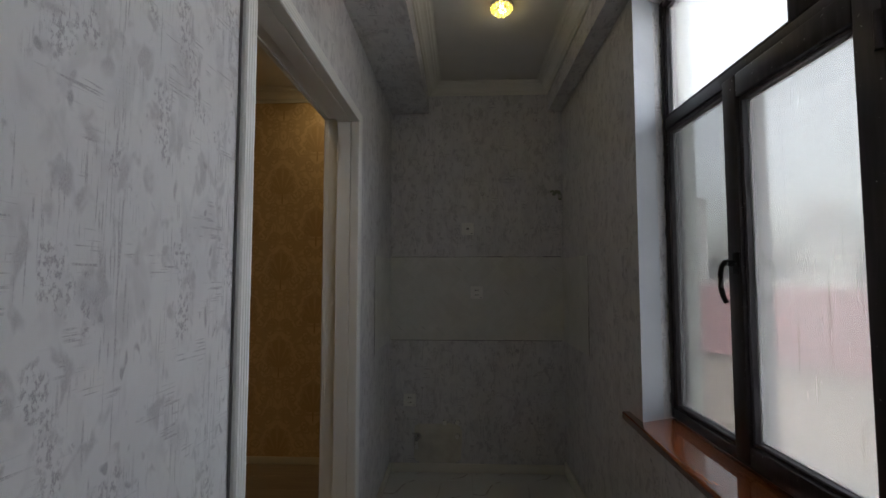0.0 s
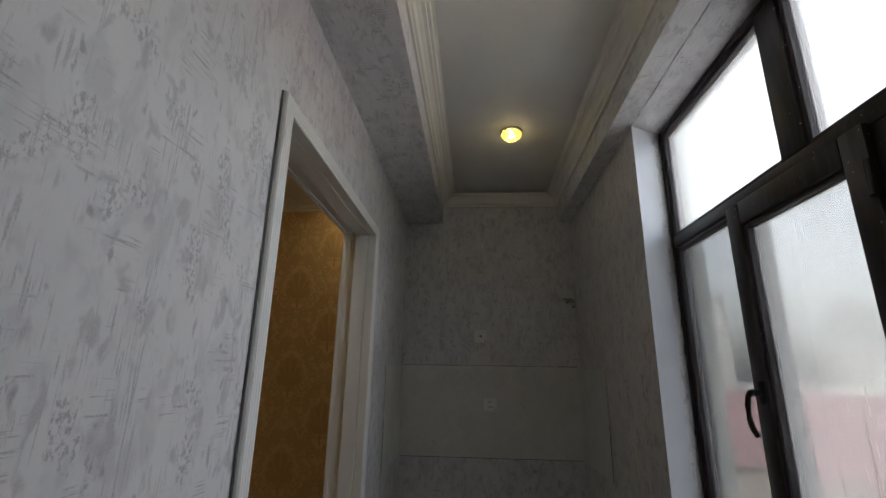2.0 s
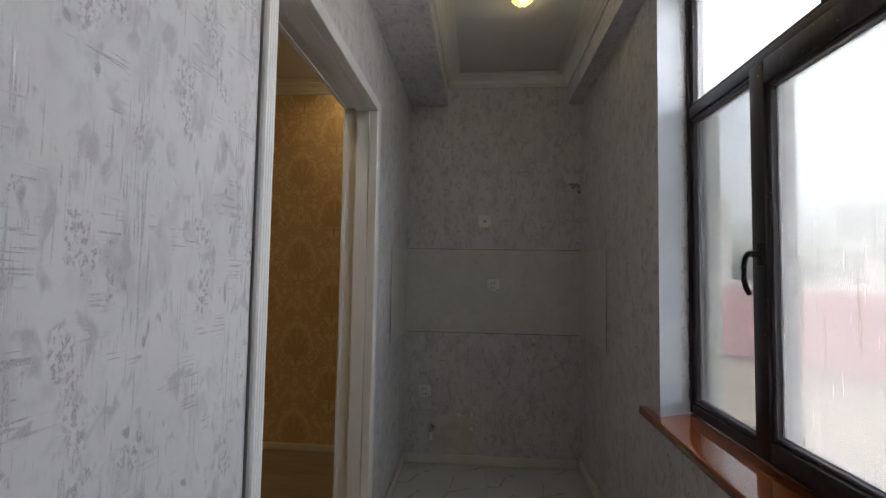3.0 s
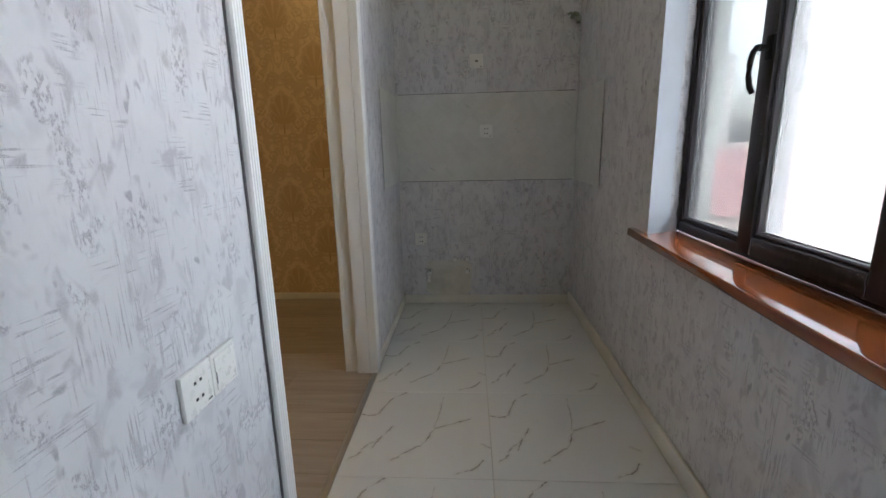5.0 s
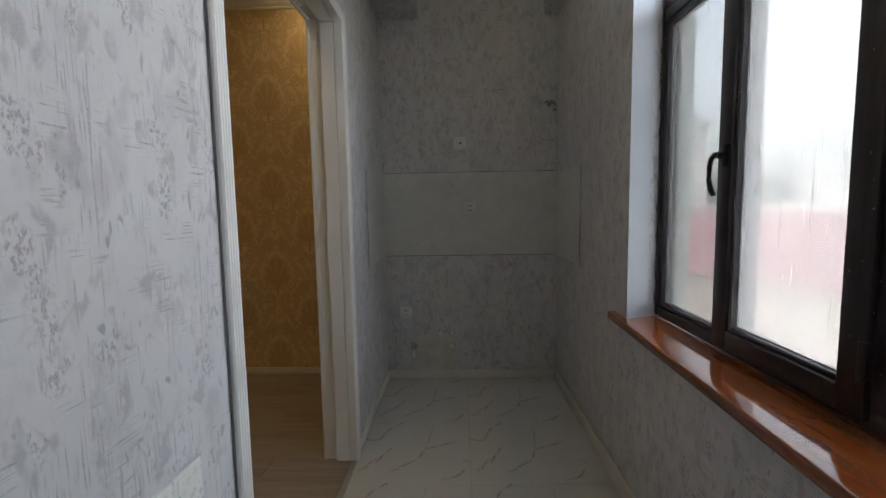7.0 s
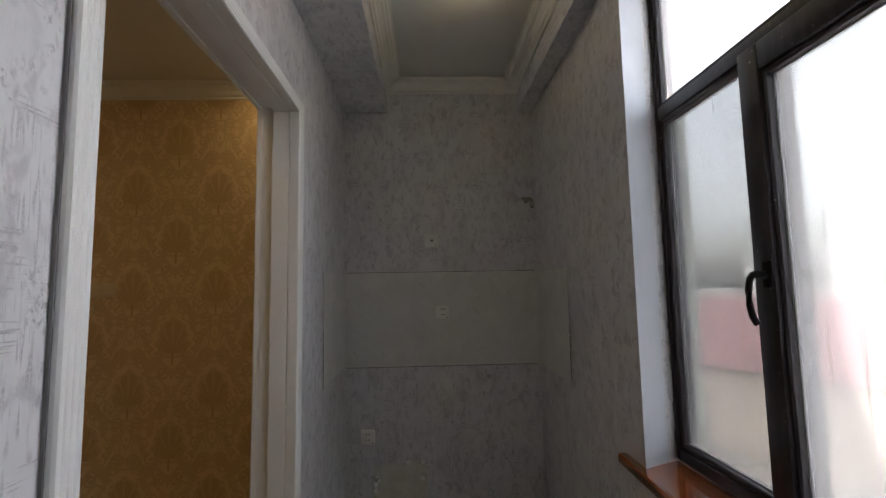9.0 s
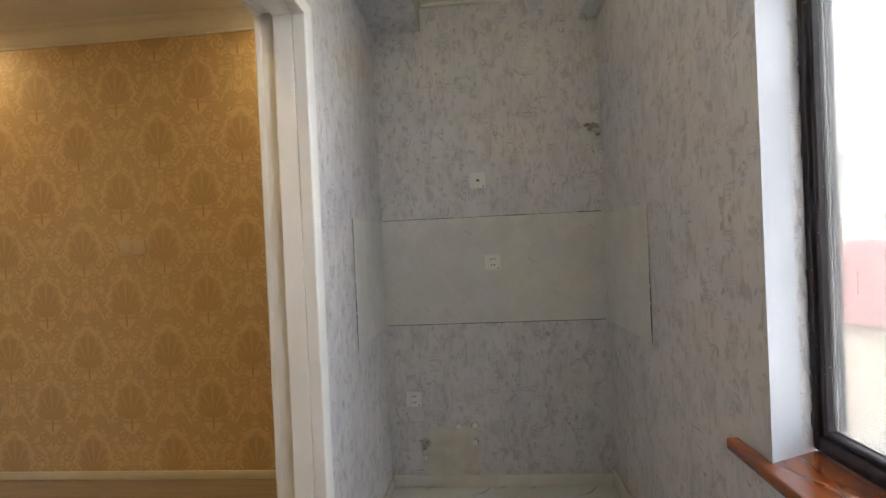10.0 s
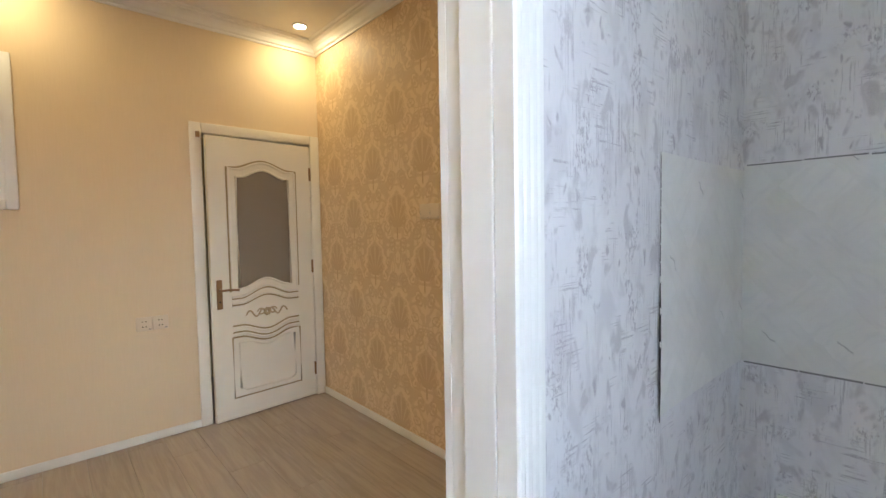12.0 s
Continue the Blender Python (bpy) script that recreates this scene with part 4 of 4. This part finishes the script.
# panelled door with an arched glass, standing slightly ajar
door_2 = holder("door_2", "white trim round the panelled room door", "door frame", kind="structure")
bx = ROOM_W
for y0, y1 in ((RD0 - 0.075, RD0 - 0.004), (RD1 + 0.004, ROOM_N - 0.004)):
    part("side_trim", boxed((bx + 0.001, bx + 0.018, y0, y1, 0, RDH + 0.07), bevel=0.005, segments=2), DOORPAINT, door_2, smooth=True)
part("head_trim", boxed((bx + 0.001, bx + 0.018, RD0 - 0.004, RD1 + 0.004, RDH + 0.004, RDH + 0.07), bevel=0.005, segments=2), DOORPAINT, door_2, smooth=True)
part("jamb", boxed((bx - 0.12, bx, RD0 - 0.028, RD0 - 0.004, 0, RDH)), DOORPAINT, door_2)
part("jamb", boxed((bx - 0.12, bx, RD1 + 0.004, RD1 + 0.028, 0, RDH)), DOORPAINT, door_2)
part("head_jamb", boxed((bx - 0.12, bx, RD0 - 0.004, RD1 + 0.004, RDH + 0.002, RDH + 0.028)), DOORPAINT, door_2)

leaf = holder("panelled_door", "ivory panelled door with arched frosted glass and gilt mouldings, slightly ajar", "door", at=(ROOM_W + 0.008, RD1 - 0.002, 0))
leaf.rotation_euler = (0, 0, radians(4.0))
LW, LH, LT = RD1 - RD0 - 0.008, 1.952, 0.038
# local axes: y runs from the hinge (0) to the lock side (-LW), x is proud of the face


def arch(c, half, flat, rise, n=22):
    """Edge points, from -half to +half about c: level shoulders and a bow of the given rise."""
    pts = [(c - half, 0.0)]
    for k in range(n + 1):
        t = -1 + 2 * k / n
        pts.append((c + t * (half - flat), rise * (0.5 + 0.5 * math.cos(math.pi * t)) ** 0.8))
    pts.append((c + half, 0.0))
    return pts


def bead(bm, pts, r=0.006, x=0.0):
    """A round moulding along (y, z) points on the face."""
    tube(bm, [(x, y, z) for y, z in pts], r, 8)


def strip_between(bm, lower, upper, x):
    a = [bm.verts.new((x, y, z)) for y, z in lower]
    b = [bm.verts.new((x, y, z)) for y, z in upper]
    for k in range(len(a) - 1):
        bm.faces.new((a[k], a[k + 1], b[k + 1], b[k]))


CY = -LW / 2
part("slab", boxed((-LT, 0.0, -LW, 0.0, 0.008, LH), bevel=0.002), DOORPAINT, leaf)
GH, GZ0, GZ1 = 0.190, 0.915, 1.690
top = [(y, GZ1 + z) for y, z in arch(CY, GH, 0.035, 0.055)]
low = [(y, GZ0 + z) for y, z in arch(CY, GH, 0.035, 0.055)]
bm = bmesh.new()
strip_between(bm, low, top, 0.0015)
part("frosted_glass", bm, GLASS_DOOR, leaf, "dull brown frosted glass pane")


def rim(name, pts, r, label, material):
    bm = bmesh.new()
    bead(bm, pts, r)
    return part(name, bm, material, leaf, label, smooth=True)


rim("glass_bead", top + low[::-1] + top[:1], 0.009, "raised ivory bead", DOORPAINT)
outer = [(y, GZ1 + 0.062 + z) for y, z in arch(CY, GH + 0.060, 0.060, 0.055)]
rim("upper_moulding", [(CY - GH - 0.060, 0.895)] + outer + [(CY + GH + 0.060, 0.895)], 0.007, "gilt-lined moulding", GILT)
rim("upper_bead", [(CY - GH - 0.050, 0.895)] + [(y * 1.0, z - 0.012) for y, z in [(y, GZ1 + 0.062 + z) for y, z in arch(CY, GH + 0.050, 0.055, 0.055)]] + [(CY + GH + 0.050, 0.895)], 0.009, "raised ivory bead", DOORPAINT)
for base, rise in ((0.845, 0.060), (0.800, 0.052)):
    rim("arched_moulding", [(y, base + z) for y, z in arch(CY, GH + 0.055, 0.07, rise)], 0.006, "gilt-lined bowed moulding", GILT)
    rim("arched_bead", [(y, base + 0.012 + z) for y, z in arch(CY, GH + 0.055, 0.07, rise)], 0.009, "raised ivory bead", DOORPAINT)
for base, rise in ((0.655, -0.045), (0.610, -0.055)):
    rim("arched_moulding", [(y, base + z * -1) for y, z in [(y, -rise * 0 + z) for y, z in arch(CY, GH + 0.055, 0.07, 0.05)]], 0.006, "gilt-lined bowed moulding", GILT)
    rim("arched_bead", [(y, base - 0.012 - z) for y, z in arch(CY, GH + 0.055, 0.07, 0.05)], 0.009, "raised ivory bead", DOORPAINT)
lo = [(y, 0.575 - z) for y, z in arch(CY, GH + 0.060, 0.07, 0.05)]
rim("lower_moulding", lo + [(CY + GH + 0.060, 0.150), (CY - GH - 0.060, 0.150), lo[0]], 0.006, "gilt-lined moulding", GILT)
li = [(y, 0.535 - z) for y, z in arch(CY, GH + 0.015, 0.06, 0.04)]
rim("lower_bead", li + [(CY + GH + 0.015, 0.215), (CY + GH - 0.020, 0.185), (CY - GH + 0.020, 0.185), (CY - GH - 0.015, 0.215), li[0]], 0.008, "raised ivory bead", DOORPAINT)
# carved scroll in the middle field
bm = bmesh.new()
for s_ in (-1, 1):
    bead(bm, [(CY + s_ * (0.010 + 0.011 * k), 0.725 + 0.024 * math.sin(k * 0.75)) for k in range(14)], 0.0055)
    bead(bm, [(CY + s_ * (0.045 + 0.026 * math.cos(k * 0.5)), 0.733 + 0.020 * math.sin(k * 0.5)) for k in range(12)], 0.005)
for k in range(7):
    a = 2 * math.pi * k / 7
    bmesh.ops.create_icosphere(bm, subdivisions=2, radius=0.013, matrix=Matrix.Translation((0.001, CY + 0.018 * math.cos(a), 0.728 + 0.018 * math.sin(a))) @ Matrix.Diagonal((0.5, 1, 1, 1)))
part("carved_scroll", bm, SCROLL, leaf, "raised carved scroll ornament", smooth=True)
hy = -LW + 0.048
bm = boxed((0.0, 0.008, hy - 0.019, hy + 0.019, 0.785, 0.985), bevel=0.004, segments=2)
hplate = part("handle_plate", bm, BRASS, leaf, "aged brass handle plate", smooth=True)
bm = bmesh.new()
cylinder(bm, 0.009, 0.009, (0.004, hy, 0.915), (0.050, hy, 0.915), 14)
tube(bm, [(0.046, hy - 0.004, 0.915), (0.048, hy + 0.040, 0.916), (0.046, hy + 0.090, 0.912), (0.044, hy + 0.115, 0.908)], 0.008, 12)
part("lever", bm, BRASS, hplate, "aged brass lever", smooth=True)
bm = bmesh.new()
cylinder(bm, 0.006, 0.006, (0.006, hy, 0.835), (0.011, hy, 0.835), 14)
part("keyhole", bm, DARK, hplate)
for z in (0.22, 1.03, 1.74):
    bm = bmesh.new()
    cylinder(bm, 0.008, 0.008, (0.006, -0.004, z - 0.05), (0.006, -0.004, z + 0.05), 14)
    part("hinge", bm, BRASS, leaf, smooth=True)
part("latch_keeper", boxed((bx + 0.018, bx + 0.026, RD0 - 0.040, RD0 - 0.014, RDH - 0.03, RDH + 0.01), bevel=0.002), BRASS, door_2, "small brown metal catch")

# ---- outside, seen through wet glass ----
GROUND_Z = -12.0
SNOW = make_paint("pale_wet_ground", (0.18, 0.17, 0.155), 0.9)
REDROOF = make_paint("red_metal_roof", (0.17, 0.080, 0.083), 0.55, 0.15)
PLASTER_OUT = make_paint("beige_render", (0.25, 0.215, 0.19), 0.85, 0.1)
GREYWALL = make_paint("grey_concrete_facade", (0.40, 0.41, 0.42), 0.85, 0.1)
WHITEWALL = make_paint("white_facade", (0.60, 0.60, 0.58), 0.85, 0.1)
DARKPANE = Mat("dark_window_pane", (0.15, 0.155, 0.16), 0.35, 0.0, 0.2).mat
bm = bmesh.new()
bmesh.ops.create_grid(bm, x_segments=40, y_segments=40, size=2200, matrix=Matrix.Translation((0, 0, GROUND_Z)))
thing("ground", bm, SNOW, "pale wet ground far below the window", "ground", kind="structure")


def far_building(name, label, at, turn, wide, deep, high, floors, bays, wall, roof_material, pitched):
    ob = holder(name, label, "building", at=at)
    ob.rotation_euler = (0, 0, radians(turn))
    part("wall", boxed((-wide / 2, wide / 2, -deep / 2, deep / 2, 0, high)), wall, ob)
    bm = bmesh.new()
    if pitched:
        a = [bm.verts.new(c) for c in ((-wide / 2 - 0.6, -deep / 2 - 0.6, high), (wide / 2 + 0.6, -deep / 2 - 0.6, high), (wide / 2 + 0.6, deep / 2 + 0.6, high), (-wide / 2 - 0.6, deep / 2 + 0.6, high))]
        r = [bm.verts.new(c) for c in ((-wide / 2 - 0.6, 0, high + pitched), (wide / 2 + 0.6, 0, high + pitched))]
        for f in ((a[0], a[1], r[1], r[0]), (a[2], a[3], r[0], r[1]), (a[1], a[2], r[1]), (a[3], a[0], r[0]), tuple(a[::-1])):
            bm.faces.new(f)
    else:
        box(bm, -wide / 2 - 0.3, wide / 2 + 0.3, -deep / 2 - 0.3, deep / 2 + 0.3, high, high + 0.9)
        box(bm, -wide / 5, wide / 6, -deep / 5, deep / 5, high + 0.9, high + 4.0)
    part("roof", bm, roof_material, ob)
    if not bays:
        return ob
    sh, sw = high / floors, wide / bays
    me = mesh_of("window", boxed((-sw * 0.34, sw * 0.34, -0.12, 0.05, 0, sh * 0.55)), DARKPANE)
    for i in range(floors):
        for k in range(bays):
            w = new("window", me)
            w.parent = ob
            w.location = (-wide / 2 + sw * (k + 0.5), -deep / 2, sh * (i + 0.3))
    return ob


far_building("tower_block", "grey multi-storey tower block in the mist", (125, 154, GROUND_Z), -38, 11, 12, 37, 15, 8, GREYWALL, GREYWALL, 0)
far_building("apartment_house", "low white apartment house in the mist", (88, 108, GROUND_Z), -39, 10, 10, 19.5, 7, 6, WHITEWALL, GREYWALL, 0)
far_building("apartment_house", "pale grey apartment house in the mist", (108, 106, GROUND_Z), -43, 9, 10, 20.5, 6, 4, GREYWALL, GREYWALL, 0)
far_building("tower_block", "pale slab tower block in the mist", (92, 176, GROUND_Z), -28, 9, 12, 42, 14, 3, WHITEWALL, GREYWALL, 0)
far_building("red_roofed_house", "long beige house with a red metal roof", (40, 30, GROUND_Z), -62, 110, 22, 6.6, 1, 0, PLASTER_OUT, REDROOF, 5.6)

# ---- floors, piece by piece ----
floor = thing("floor", boxed((-0.03, W + 0.02, SOUTH, 0.02, -0.12, -0.010)), GROUT, "polished off-white veined tiles on the balcony floor", "floor", kind="structure")
GAP = 0.0009
shapes = {}


def tile_mesh(u0, u1, v0, v1):
    key = (round(u0, 3), round(u1, 3), round(v0, 3), round(v1, 3))
    if key not in shapes:
        shapes[key] = mesh_of("tile", boxed((u0 + GAP, u1 - GAP, v0 + GAP, v1 - GAP, -0.010, 0.0), bevel=0.0008), TILE)
    return shapes[key]


X_EDGE0, X_EDGE1 = 0.012, W
for i in range(-1, 3):
    for j in range(-6, 5):
        ox, oy = 0.572 + (i - 1) * TILE_SIZE, -1.82 + j * TILE_SIZE
        u0, u1 = max(0.0, X_EDGE0 - ox), (X_EDGE1 - ox if i == 1 else min(TILE_SIZE, X_EDGE1 - ox))
        if i == 2:
            continue
        v0, v1 = max(0.0, SOUTH - oy), min(TILE_SIZE, 0.0 - oy)
        if u1 - u0 < 0.01 or v1 - v0 < 0.01:
            continue
        ob = new("tile", tile_mesh(u0, u1, v0, v1))
        ob.location = (ox, oy, 0)
        ob.parent = floor

floor_room = thing("floor_room", boxed((ROOM_W - 1.1, -0.031, ROOM_S, ROOM_N + 0.02, -0.12, -0.011)), CONCRETE, "grey-beige laminate boards on the room floor", "floor", kind="structure")
PW, PL = 0.190, 1.21
plank_full = mesh_of("plank", boxed((0.0006, PL - 0.0006, 0.0006, PW - 0.0006, -0.011, 0.0), bevel=0.0012), LAMINATE)
rng = random.Random(21)
y = ROOM_N - 0.002
row = 0
while y > ROOM_S:
    x1 = -0.012 if DOOR_N - 0.02 < y - PW / 2 < DOOR_F + 0.02 else -WALL_T
    x = x1
    length = (0.40, 0.81, 1.21)[row % 3]
    while x > ROOM_W - 0.9:
        lo = max(x - length, ROOM_W - 0.9)
        if abs((x - lo) - PL) < 1e-6:
            ob = new("plank", plank_full)
        else:
            ob = new("plank", mesh_of("plank", boxed((0.0006, x - lo - 0.0006, 0.0006, PW - 0.0006, -0.011, 0.0), bevel=0.0012), LAMINATE))
        ob.location = (lo, y - PW, 0)
        ob.parent = floor_room
        x, length = lo, PL
    y -= PW
    row += 1
thing("threshold", boxed((-0.013, 0.013, DOOR_N - 0.004, DOOR_F + 0.004, -0.010, 0.0035), bevel=0.002), STEEL, "thin grey metal strip between laminate and tiles", "threshold", kind="structure")
